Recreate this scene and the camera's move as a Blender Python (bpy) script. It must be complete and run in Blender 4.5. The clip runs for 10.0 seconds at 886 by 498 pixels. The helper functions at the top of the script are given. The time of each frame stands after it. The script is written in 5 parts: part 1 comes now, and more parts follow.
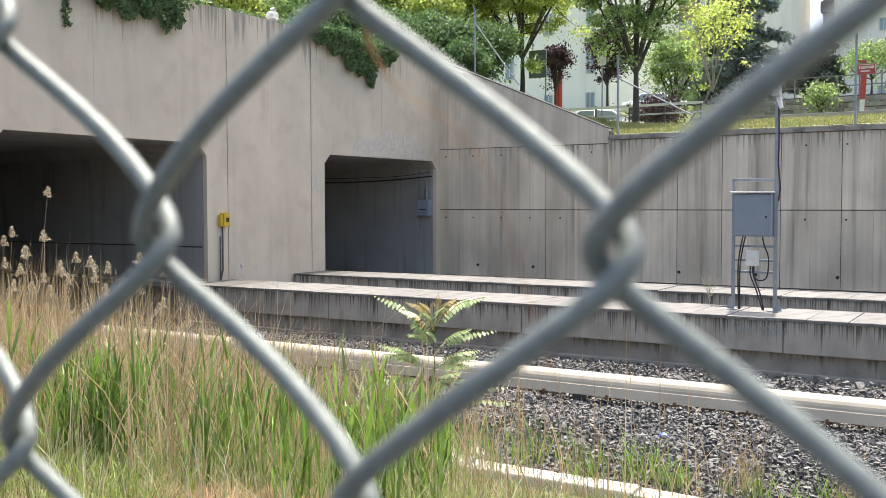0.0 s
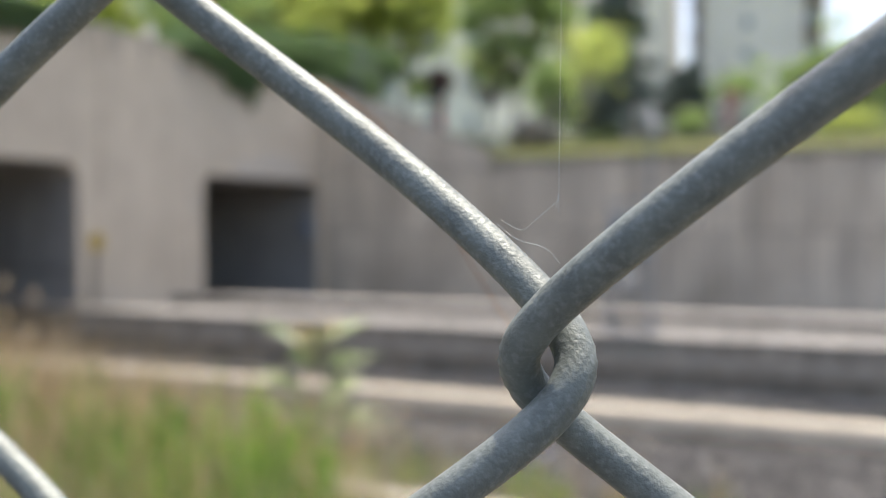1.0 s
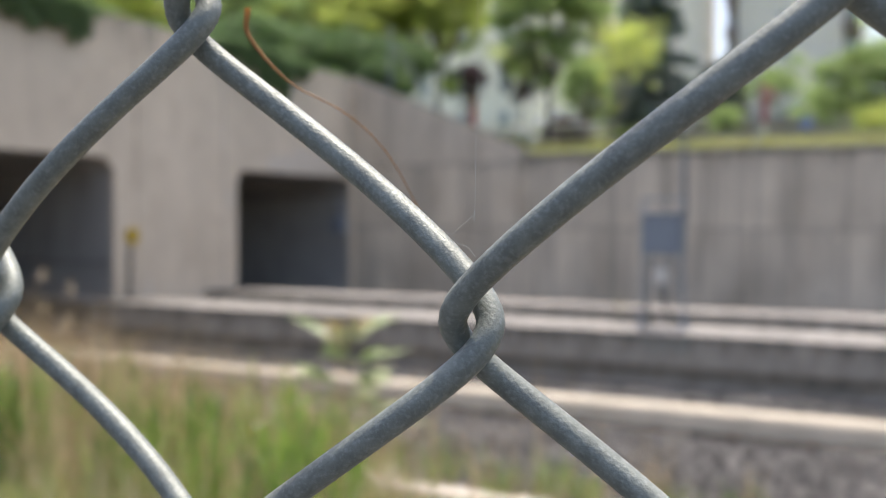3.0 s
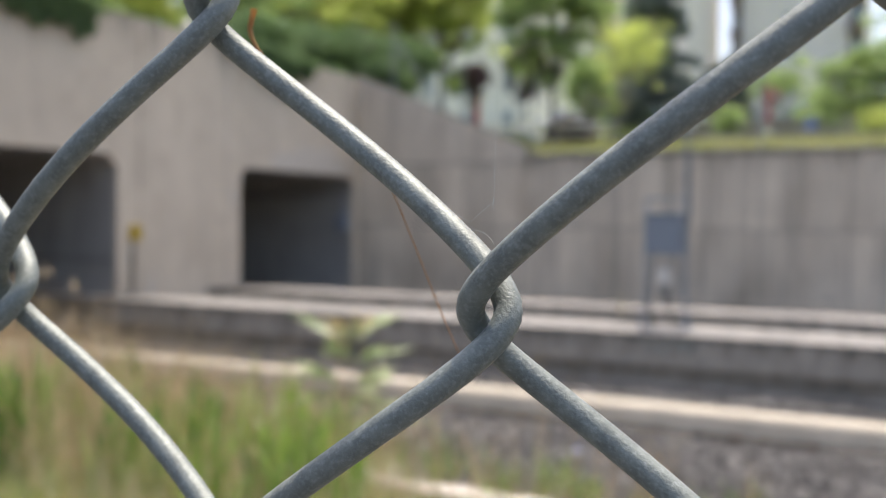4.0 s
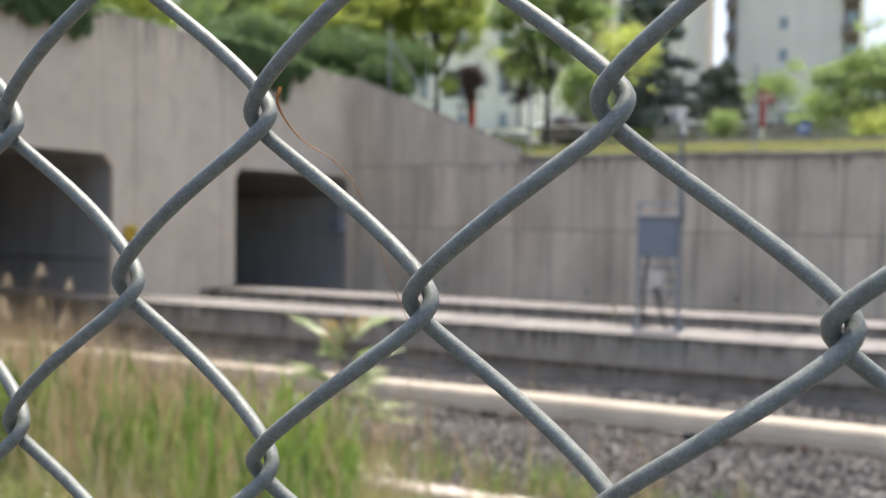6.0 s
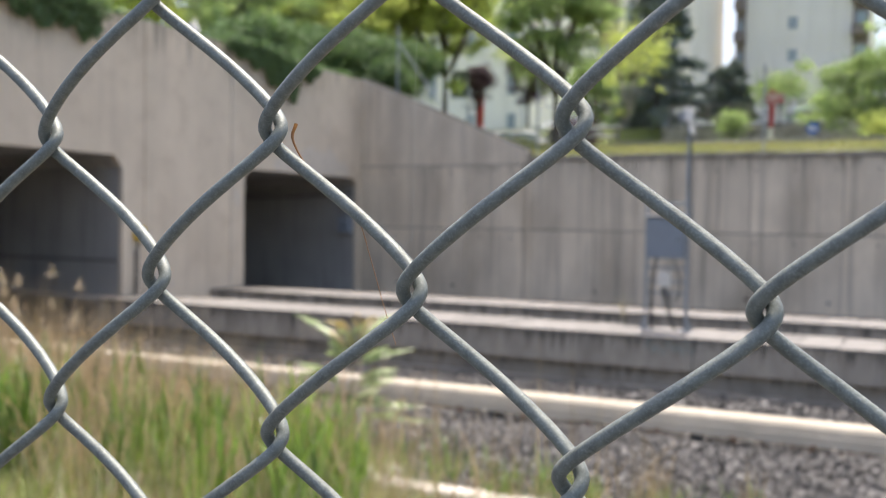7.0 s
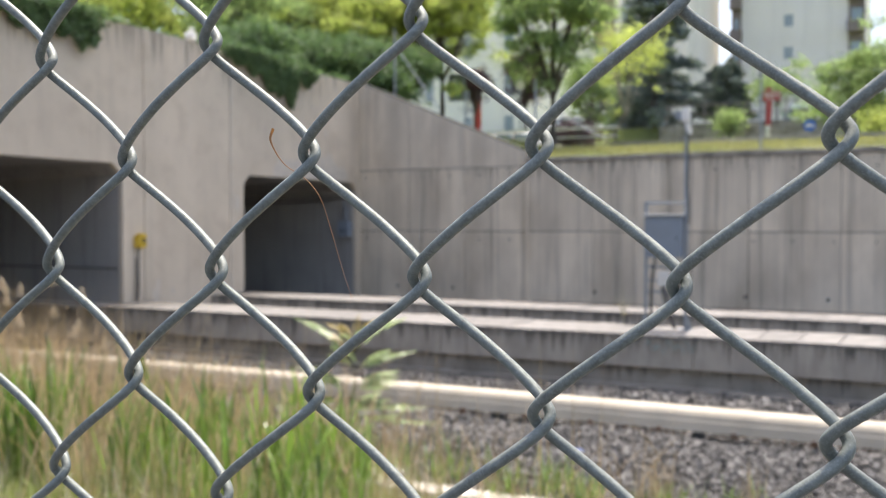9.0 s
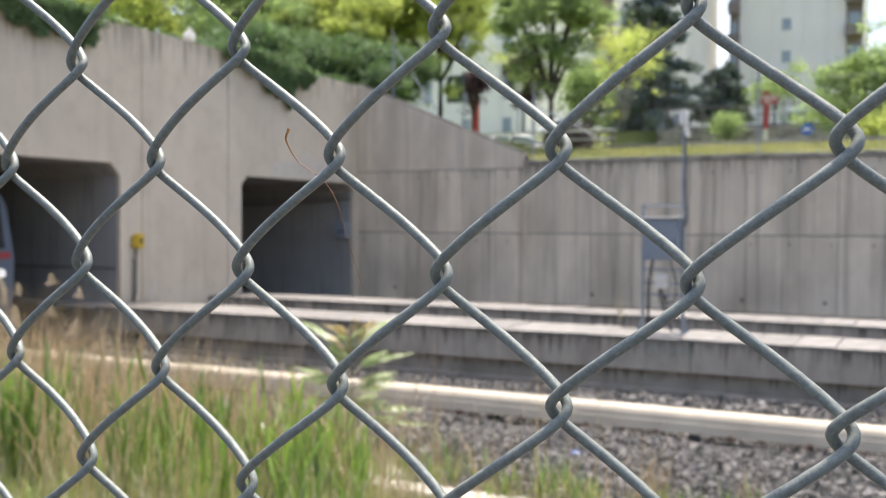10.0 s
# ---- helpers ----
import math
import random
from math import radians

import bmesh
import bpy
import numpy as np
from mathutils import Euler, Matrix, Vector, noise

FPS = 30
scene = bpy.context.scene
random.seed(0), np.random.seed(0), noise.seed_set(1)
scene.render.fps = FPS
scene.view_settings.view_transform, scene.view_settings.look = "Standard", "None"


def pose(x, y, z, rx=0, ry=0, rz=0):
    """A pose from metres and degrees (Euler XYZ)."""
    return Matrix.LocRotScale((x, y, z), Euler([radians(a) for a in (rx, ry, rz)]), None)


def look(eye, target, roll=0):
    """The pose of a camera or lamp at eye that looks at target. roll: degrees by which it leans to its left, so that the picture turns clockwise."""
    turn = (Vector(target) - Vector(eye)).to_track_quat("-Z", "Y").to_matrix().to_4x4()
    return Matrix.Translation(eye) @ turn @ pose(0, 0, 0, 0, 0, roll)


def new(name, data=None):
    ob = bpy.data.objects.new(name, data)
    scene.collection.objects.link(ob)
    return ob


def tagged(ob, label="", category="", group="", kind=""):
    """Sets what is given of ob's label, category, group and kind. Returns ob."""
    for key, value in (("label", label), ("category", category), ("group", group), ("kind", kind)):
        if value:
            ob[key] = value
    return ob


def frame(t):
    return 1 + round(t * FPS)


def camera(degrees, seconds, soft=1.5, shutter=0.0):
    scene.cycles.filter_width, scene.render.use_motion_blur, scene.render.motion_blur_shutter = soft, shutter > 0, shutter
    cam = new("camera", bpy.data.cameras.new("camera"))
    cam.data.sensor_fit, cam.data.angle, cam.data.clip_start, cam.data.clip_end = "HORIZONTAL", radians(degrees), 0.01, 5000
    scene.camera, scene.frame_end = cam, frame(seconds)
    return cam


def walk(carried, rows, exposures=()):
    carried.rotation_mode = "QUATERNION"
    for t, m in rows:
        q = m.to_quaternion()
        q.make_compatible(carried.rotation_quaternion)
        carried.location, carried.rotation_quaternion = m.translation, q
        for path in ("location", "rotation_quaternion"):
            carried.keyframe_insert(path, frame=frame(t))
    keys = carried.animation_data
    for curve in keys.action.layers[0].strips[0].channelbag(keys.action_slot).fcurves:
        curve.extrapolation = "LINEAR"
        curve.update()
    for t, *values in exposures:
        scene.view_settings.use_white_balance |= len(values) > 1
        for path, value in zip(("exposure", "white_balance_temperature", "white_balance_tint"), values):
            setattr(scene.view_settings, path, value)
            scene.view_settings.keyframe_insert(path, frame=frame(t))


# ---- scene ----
LENS = 49.25
cam = camera(LENS, 10.0, soft=0.7)

# lens opening: a small phone-like aperture, focused on what the focus mark stands at
cam.data.dof.use_dof = True
cam.data.dof.aperture_fstop = 26
focus_mark = new("focus_mark")
focus_mark.empty_display_size = 0.01
cam.data.dof.focus_object = focus_mark

PATH = [
    (0, pose(0.0005, -0.0015, 2.7500, 87.270, 0.161, 31.711)),
    (0.5, pose(-0.0043, 0.0131, 2.7516, 87.172, 0.092, 27.263)),
    (0.6, pose(-0.0037, 0.0171, 2.7538, 87.337, 0.241, 26.455)),
    (0.8, pose(-0.0113, 0.0273, 2.7549, 88.073, 0.077, 25.286)),
    (1, pose(-0.0174, 0.0332, 2.7544, 88.521, 0.080, 24.794)),
    (1.5, pose(-0.0210, 0.0328, 2.7527, 88.522, 0.213, 24.725)),
    (2, pose(-0.0095, 0.0200, 2.7541, 88.390, 0.113, 25.350)),
    (2.5, pose(-0.0035, 0.0130, 2.7547, 88.345, 0.280, 25.747)),
    (2.7, pose(-0.0006, 0.0099, 2.7550, 88.295, 0.053, 26.440)),
    (3.8, pose(0.0052, 0.0061, 2.7558, 88.237, -0.543, 26.763)),
    (4, pose(0.0015, 0.0065, 2.7542, 88.217, -0.594, 26.845)),
    (4.5, pose(0.0177, -0.0242, 2.7597, 88.323, -0.756, 26.766)),
    (5, pose(0.0216, -0.0254, 2.7572, 88.247, -0.760, 26.763)),
    (5.5, pose(0.0290, -0.0388, 2.7574, 88.314, -0.787, 26.677)),
    (5.7, pose(0.0347, -0.0463, 2.7587, 88.321, -0.930, 26.519)),
    (6.8, pose(0.0580, -0.0808, 2.7599, 88.268, -0.836, 26.873)),
    (7, pose(0.0592, -0.0811, 2.7597, 88.336, -0.873, 27.039)),
    (7.5, pose(0.0628, -0.0872, 2.7623, 88.266, -0.625, 27.113)),
    (8, pose(0.0715, -0.1188, 2.7595, 88.300, -0.352, 26.919)),
    (8.5, pose(0.0818, -0.1344, 2.7595, 88.389, -0.265, 26.988)),
    (9, pose(0.0875, -0.1367, 2.7595, 88.504, 0.033, 27.000)),
    (9.5, pose(0.0839, -0.1384, 2.7588, 88.462, -0.141, 27.086)),
    (10, pose(0.0865, -0.1498, 2.7589, 88.603, -0.268, 26.843)),
]
walk(cam, PATH, exposures=[(0, 1.32, 6420, 9), (0.6, 1.28, 6420, 9), (1.0, 1.05, 6480, 11), (4.5, 1.00, 6520, 13), (7.0, 1.08, 6520, 13), (10.0, 1.21, 6480, 12)])

# ---- world, sun ----
SUN = Vector((-0.05, 0.29, 0.955)).normalized()
world = bpy.data.worlds.new("sky")
scene.world = world
world.use_nodes = True
wn = world.node_tree.nodes
sky = wn.new("ShaderNodeTexSky")
sky.sky_type = "NISHITA"
sky.sun_disc = False
sky.sun_elevation = math.asin(SUN.z)
sky.sun_rotation = math.atan2(SUN.x, SUN.y)
sky.air_density, sky.dust_density, sky.ozone_density = 1.0, 5.0, 1.0
wn["Background"].inputs["Strength"].default_value = 0.15
world.node_tree.links.new(sky.outputs["Color"], wn["Background"].inputs["Color"])
sun_data = bpy.data.lights.new("sun", "SUN")
sun_data.energy, sun_data.angle, sun_data.color = 2.6, radians(0.6), (1.0, 0.94, 0.85)
sun = new("sun", sun_data)
sun.matrix_world = look(SUN * 50, (0, 0, 0))


# ---- materials ----
def srgb(r, g, b):
    return tuple(((c / 255 + 0.055) / 1.055) ** 2.4 if c > 10 else c / 255 / 12.92 for c in (r, g, b)) + (1,)


def tone(c, k):
    return (min(c[0] * k, 1), min(c[1] * k, 1), min(c[2] * k, 1), 1)


def material(name, a, b=None, rough=0.8, metal=0.0, scale=4.0, fine=60.0, bump=0.2, stretch=(1, 1, 1), streak=0.0, streak_scale=(6, 6, 0.35),
             vary=0.0, leaf=0.0, island=False, boards=0.0, streak_color=(0.05, 0.047, 0.04, 1), dist=0.004,
             drip=None, stain=None):
    """Two colours mixed by coarse noise, fine grain, bump; streak: dark runs down the face; drip: (edge height, fall, amount, how narrow) runs from an edge; stain: (colour, amount, size) blotches; vary: brightness by object; leaf: light let through."""
    m = bpy.data.materials.new(name)
    m.use_nodes = True
    t = m.node_tree
    n, l = t.nodes, t.links
    bsdf = n["Principled BSDF"]
    bsdf.inputs["Roughness"].default_value, bsdf.inputs["Metallic"].default_value = rough, metal
    b = b or tone(a, 0.75)
    geo = n.new("ShaderNodeNewGeometry")
    coord = n.new("ShaderNodeTexCoord")
    mp = n.new("ShaderNodeMapping")
    mp.inputs["Scale"].default_value = stretch
    l.new(coord.outputs["Object"], mp.inputs["Vector"])

    def noise_at(sc, detail=4, vec=mp):
        k = n.new("ShaderNodeTexNoise")
        k.inputs["Scale"].default_value, k.inputs["Detail"].default_value = sc, detail
        l.new(vec.outputs["Vector"], k.inputs["Vector"])
        return k.outputs["Fac"]

    def ramp(src, lo, hi):
        r = n.new("ShaderNodeMapRange")
        r.inputs["From Min"].default_value, r.inputs["From Max"].default_value = lo, hi
        l.new(src, r.inputs["Value"])
        return r.outputs["Result"]

    def mix(fac, ca, cb, kind="MIX"):
        x = n.new("ShaderNodeMix")
        x.data_type, x.blend_type = "RGBA", kind
        for sock, val in ((x.inputs["Factor"], fac), (x.inputs["A"], ca), (x.inputs["B"], cb)):
            if isinstance(val, bpy.types.NodeSocket):
                l.new(val, sock)
            else:
                sock.default_value = val
        return x.outputs["Result"]

    col = mix(ramp(noise_at(scale), 0.36, 0.66), a, b)
    f = noise_at(fine, 3)
    col = mix(ramp(f, 0.25, 0.75), col, mix(0.25, col, tone(a, 1.25)))
    if streak:
        sp = n.new("ShaderNodeMapping")
        sp.inputs["Scale"].default_value = streak_scale
        l.new(coord.outputs["Object"], sp.inputs["Vector"])
        s1 = ramp(noise_at(1.0, 5, sp), 0.53, 0.75)
        x = n.new("ShaderNodeMath")
        x.operation = "MULTIPLY"
        x.inputs[1].default_value = streak
        l.new(s1, x.inputs[0])
        col = mix(x.outputs[0], col, streak_color)
    if stain:
        tint, amount, size = stain
        k = n.new("ShaderNodeMath")
        k.operation = "MULTIPLY"
        k.inputs[1].default_value = amount
        l.new(ramp(noise_at(size, 6), 0.50, 0.68), k.inputs[0])
        col = mix(k.outputs[0], col, tint)
    if drip:
        edge, fall, amount, narrow = drip
        dm = n.new("ShaderNodeMapping")
        dm.inputs["Scale"].default_value = (narrow, narrow, 0.5)
        l.new(coord.outputs["Object"], dm.inputs["Vector"])
        runs = noise_at(1.0, 2, dm)
        dm2 = n.new("ShaderNodeMapping")
        dm2.inputs["Scale"].default_value = (narrow * 0.09, narrow * 0.09, 0.3)
        l.new(coord.outputs["Object"], dm2.inputs["Vector"])
        xyz = n.new("ShaderNodeSeparateXYZ")
        l.new(coord.outputs["Object"], xyz.inputs["Vector"])
        down = n.new("ShaderNodeMath")
        down.operation = "MULTIPLY_ADD"
        down.inputs[1].default_value, down.inputs[2].default_value = 0.22 / fall, -edge * 0.22 / fall
        l.new(xyz.outputs["Z"], down.inputs[0])
        below = n.new("ShaderNodeMath")
        below.operation = "MINIMUM"
        below.inputs[1].default_value = 0.0
        l.new(down.outputs[0], below.inputs[0])
        total = n.new("ShaderNodeMath")
        total.operation = "ADD"
        l.new(runs, total.inputs[0])
        l.new(below.outputs[0], total.inputs[1])
        wide = n.new("ShaderNodeMath")
        wide.operation = "MULTIPLY_ADD"
        wide.inputs[1].default_value = 0.45
        l.new(noise_at(1.0, 2, dm2), wide.inputs[0])
        l.new(total.outputs[0], wide.inputs[2])
        k = n.new("ShaderNodeMath")
        k.operation = "MULTIPLY"
        k.inputs[1].default_value = amount
        l.new(ramp(wide.outputs[0], 0.63, 0.80), k.inputs[0])
        col = mix(k.outputs[0], col, streak_color)
    if boards:
        sp2 = n.new("ShaderNodeMapping")
        sp2.inputs["Scale"].default_value = (11, 11, 0.03)
        l.new(coord.outputs["Object"], sp2.inputs["Vector"])
        r2 = n.new("ShaderNodeMapRange")
        r2.inputs["From Min"].default_value, r2.inputs["From Max"].default_value = 0.3, 0.7
        r2.inputs["To Min"].default_value, r2.inputs["To Max"].default_value = 1 - boards, 1 + boards
        l.new(noise_at(1.0, 3, sp2), r2.inputs["Value"])
        h2 = n.new("ShaderNodeHueSaturation")
        l.new(r2.outputs["Result"], h2.inputs["Value"])
        l.new(col, h2.inputs["Color"])
        col = h2.outputs["Color"]
    if vary:
        if island:
            rnd = geo.outputs["Random Per Island"]
        else:
            rnd = n.new("ShaderNodeObjectInfo").outputs["Random"]
        r = n.new("ShaderNodeMapRange")
        r.inputs["To Min"].default_value, r.inputs["To Max"].default_value = 1 - vary, 1 + vary
        l.new(rnd, r.inputs["Value"])
        h = n.new("ShaderNodeHueSaturation")
        l.new(r.outputs["Result"], h.inputs["Value"])
        l.new(col, h.inputs["Color"])
        col = h.outputs["Color"]
    l.new(col, bsdf.inputs["Base Color"])
    if bump:
        bp = n.new("ShaderNodeBump")
        bp.inputs["Strength"].default_value, bp.inputs["Distance"].default_value = bump, dist
        l.new(f, bp.inputs["Height"])
        l.new(bp.outputs["Normal"], bsdf.inputs["Normal"])
    if leaf:
        tr = n.new("ShaderNodeBsdfTranslucent")
        l.new(mix(1.0, col, (0.95, 1.0, 0.7, 1), "MULTIPLY"), tr.inputs["Color"])
        ms = n.new("ShaderNodeMixShader")
        ms.inputs["Fac"].default_value = leaf
        l.new(bsdf.outputs["BSDF"], ms.inputs[1])
        l.new(tr.outputs["BSDF"], ms.inputs[2])
        l.new(ms.outputs["Shader"], n["Material Output"].inputs["Surface"])
    return m


def glass_material(name, tint):
    m = bpy.data.materials.new(name)
    m.use_nodes = True
    b = m.node_tree.nodes["Principled BSDF"]
    b.inputs["Base Color"].default_value = tint
    b.inputs["Roughness"].default_value = 0.06
    b.inputs["Specular IOR Level"].default_value = 0.8
    return m


MAT = {
    "portal": material("portal_concrete", (0.625, 0.535, 0.405, 1), (0.535, 0.458, 0.345, 1), scale=0.7, fine=30, bump=0.25, streak=0.14, streak_scale=(2.6, 2.6, 0.3), boards=0.015, stain=((0.40, 0.32, 0.225, 1), 0.3, 1.6), drip=(7.4, 1.0, 0.5, 9)),
    "wall": material("board_marked_concrete", (0.67, 0.58, 0.445, 1), (0.51, 0.44, 0.337, 1), scale=1.3, fine=35, bump=0.3, streak=0.5, streak_scale=(4.5, 4.5, 0.16), vary=0.11, stretch=(1, 1, 0.45), boards=0.07, stain=((0.36, 0.29, 0.20, 1), 0.35, 1.1), drip=(4.66, 0.6, 0.6, 13)),
    "wall_slope": material("weathered_wall_concrete", (0.64, 0.555, 0.43, 1), (0.50, 0.435, 0.335, 1), scale=1.3, fine=35, bump=0.3, streak=0.28, streak_scale=(5, 5, 0.22), vary=0.05, stretch=(1, 1, 0.45), boards=0.05, stain=((0.36, 0.29, 0.20, 1), 0.35, 1.1)),
    "coping": material("stained_coping", (0.36, 0.32, 0.26, 1), (0.20, 0.18, 0.15, 1), scale=3, fine=35, bump=0.4, stain=((0.10, 0.09, 0.075, 1), 0.7, 4)),
    "joint": material("dark_joint", (0.10, 0.095, 0.09, 1), rough=0.95),
    "ledge": material("ledge_concrete", (0.405, 0.36, 0.295, 1), (0.305, 0.27, 0.222, 1), scale=1.6, fine=45, bump=0.3, streak=0.3, streak_scale=(5, 5, 0.9), boards=0.04, stain=((0.22, 0.19, 0.15, 1), 0.4, 2.2), drip=(0.86, 0.34, 0.85, 38)),
    # darker than the band: real dirt, plus the lip's shade painted under its edge
    "ledge_foot": material("dirty_shaded_foot_concrete", (0.36, 0.315, 0.257, 1), (0.245, 0.217, 0.177, 1), scale=1.2, fine=45, bump=0.3, streak=0.3, streak_scale=(4, 4, 0.9), stain=((0.14, 0.12, 0.095, 1), 0.5, 2.0), drip=(0.36, 0.22, 0.65, 17)),
    "dark_top": material("dark_walkway_top", (0.13, 0.12, 0.105, 1), (0.075, 0.07, 0.06, 1), scale=3.0, fine=60, bump=0.4, stain=((0.19, 0.175, 0.155, 1), 0.5, 4)),
    "slab": material("cover_slab_concrete", (0.218, 0.206, 0.186, 1), (0.155, 0.146, 0.131, 1), scale=3.0, fine=60, bump=0.3, vary=0.12, stain=((0.10, 0.094, 0.085, 1), 0.6, 5)),
    "tunnel": material("tunnel_concrete", (0.385, 0.37, 0.34, 1), (0.29, 0.28, 0.26, 1), scale=0.5, fine=25, streak=0.35),
    "ballast": material("ballast_stone", (0.172, 0.163, 0.149, 1), (0.053, 0.050, 0.046, 1), scale=30, fine=160, vary=0.6, island=True, rough=0.75),
    # near black: carries the shade of the gaps between stones in its colour
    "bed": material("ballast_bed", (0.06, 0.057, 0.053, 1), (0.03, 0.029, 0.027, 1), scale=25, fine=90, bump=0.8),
    "cover": material("cream_cover", (0.495, 0.44, 0.342, 1), (0.425, 0.375, 0.29, 1), rough=0.75, scale=2, fine=40, bump=0.05, streak=0.12, streak_scale=(3, 3, 1), stain=((0.38, 0.33, 0.25, 1), 0.25, 3)),
    "rust": material("rusty_steel", (0.20, 0.10, 0.055, 1), (0.10, 0.055, 0.035, 1), rough=0.8, scale=12),
    "railtop": material("rail_steel", (0.45, 0.42, 0.40, 1), rough=0.3, metal=0.9, scale=10, bump=0.05),
    "kerb": material("pale_kerb_stone", (0.62, 0.58, 0.51, 1), (0.47, 0.43, 0.37, 1), scale=3, fine=50, vary=0.1),
    "zinc": material("galvanised_wire", (0.214, 0.234, 0.207, 1), (0.144, 0.158, 0.140, 1), rough=0.50, metal=0.22, scale=420, fine=2600, bump=0.36, dist=0.00028, stain=((0.42, 0.45, 0.42, 1), 0.26, 1900)),
    "steel": material("galvanised_steel", (0.32, 0.34, 0.355, 1), (0.25, 0.27, 0.285, 1), rough=0.5, metal=0.5, scale=9, fine=90, bump=0.05),
    "cabinet": material("grey_painted_steel", (0.23, 0.265, 0.30, 1), (0.21, 0.24, 0.275, 1), rough=0.45, scale=4, bump=0.03),
    "white": material("white_plastic", (0.72, 0.70, 0.64, 1), (0.64, 0.62, 0.56, 1), rough=0.5, scale=6, bump=0.03),
    "black": material("black_cable", (0.025, 0.025, 0.027, 1), rough=0.6, scale=20),
    "yellow": material("yellow_paint", (0.62, 0.42, 0.03, 1), (0.45, 0.30, 0.03, 1), rough=0.5, scale=14, bump=0.05),
    "soil": material("soil", (0.21, 0.15, 0.09, 1), (0.11, 0.085, 0.05, 1), scale=3, fine=40, bump=0.8),
    "lawn": material("lawn_turf", (0.17, 0.20, 0.04, 1), (0.11, 0.14, 0.03, 1), scale=1.5, fine=30, bump=0.8, dist=0.03),
    "grass": material("green_blades", (0.205, 0.305, 0.062, 1), (0.10, 0.175, 0.038, 1), scale=2, fine=20, vary=0.55, island=True, leaf=0.42, rough=0.32),
    "lawngrass": material("lawn_blades", (0.36, 0.325, 0.155, 1), (0.21, 0.235, 0.085, 1), scale=0.6, fine=20, vary=0.35, island=True, leaf=0.45, rough=0.6),
    "bankgrass": material("bank_blades", (0.275, 0.325, 0.10, 1), (0.15, 0.20, 0.055, 1), scale=0.8, fine=20, vary=0.6, island=True, leaf=0.45, rough=0.5),
    "thatch": material("dead_grass", (0.40, 0.26, 0.13, 1), (0.27, 0.17, 0.085, 1), scale=3, fine=30, vary=0.4, island=True, leaf=0.2, rough=0.7),
    "straw": material("dry_stalks", (0.53, 0.405, 0.255, 1), (0.34, 0.24, 0.14, 1), scale=4, fine=30, vary=0.4, island=True, leaf=0.25, rough=0.6),
    "pale_stalk": material("pale_dry_stalk", (0.50, 0.45, 0.33, 1), (0.36, 0.32, 0.21, 1), scale=6, fine=30, vary=0.3, island=True, leaf=0.25, rough=0.7),
    "plume": material("reed_plume", (0.60, 0.52, 0.42, 1), (0.42, 0.34, 0.26, 1), scale=30, fine=90, vary=0.2, island=True, leaf=0.3),
    "sapling": material("sapling_leaf", (0.345, 0.425, 0.205, 1), (0.235, 0.315, 0.13, 1), scale=6, vary=0.3, island=True, leaf=0.45, rough=0.35),
    "sapling_tip": material("young_leaf", (0.34, 0.28, 0.10, 1), (0.25, 0.17, 0.06, 1), scale=6, vary=0.3, island=True, leaf=0.45, rough=0.4),
    "stem": material("green_stem", (0.10, 0.11, 0.035, 1), scale=10),
    "ivy": material("ivy_leaf", (0.155, 0.235, 0.10, 1), (0.09, 0.155, 0.065, 1), scale=2, vary=0.5, island=True, leaf=0.38, rough=0.55),
    "leaf": material("tree_leaf", (0.335, 0.42, 0.205, 1), (0.22, 0.305, 0.14, 1), scale=0.9, vary=0.45, island=True, leaf=0.7, rough=0.42),
    "leaf_light": material("light_tree_leaf", (0.50, 0.54, 0.20, 1), (0.38, 0.45, 0.155, 1), scale=0.9, vary=0.4, island=True, leaf=0.75, rough=0.5),
    "leaf_purple": material("purple_leaf", (0.075, 0.034, 0.05, 1), (0.048, 0.024, 0.036, 1), scale=1.5, vary=0.4, island=True, leaf=0.22, rough=0.5),
    "needle": material("spruce_needles", (0.175, 0.215, 0.205, 1), (0.12, 0.155, 0.15, 1), scale=2, vary=0.4, island=True, leaf=0.25, rough=0.55),
    "needle_dark": material("dark_needles", (0.125, 0.16, 0.13, 1), (0.085, 0.115, 0.095, 1), scale=2, vary=0.4, island=True, leaf=0.25, rough=0.55),
    "bark": material("bark", (0.075, 0.062, 0.05, 1), (0.045, 0.038, 0.03, 1), scale=8, fine=40, bump=0.6, stretch=(1, 1, 0.25)),
    "bark_pale": material("pale_bark", (0.30, 0.27, 0.23, 1), (0.2, 0.18, 0.15, 1), scale=8, fine=40, bump=0.4, stretch=(1, 1, 0.25)),
    "facade_white": material("pale_render", (0.92, 0.87, 0.77, 1), (0.88, 0.83, 0.74, 1), scale=0.4, fine=8, streak=0.12, streak_scale=(1, 1, 0.1)),
    "facade_beige": material("beige_render", (0.88, 0.83, 0.79, 1), (0.83, 0.78, 0.73, 1), scale=0.3, fine=8, streak=0.12, streak_scale=(1, 1, 0.1)),
    "facade_brown": material("brown_render", (0.27, 0.225, 0.21, 1), (0.20, 0.165, 0.16, 1), scale=0.5, fine=8),
    "frame": material("window_frame", (0.6, 0.6, 0.58, 1), rough=0.5),
    # base colour lightened to blue-grey in place of reflected sky
    "pane": glass_material("sky_tinted_pane", (0.30, 0.36, 0.42, 1)),
    "train_pane": glass_material("train_glass", (0.02, 0.024, 0.03, 1)),
    "red": material("red_paint", (0.42, 0.05, 0.045, 1), (0.33, 0.04, 0.04, 1), rough=0.5, scale=5, bump=0.03),
    "blue": material("blue_paint", (0.03, 0.13, 0.45, 1), rough=0.4, scale=5, bump=0.03),
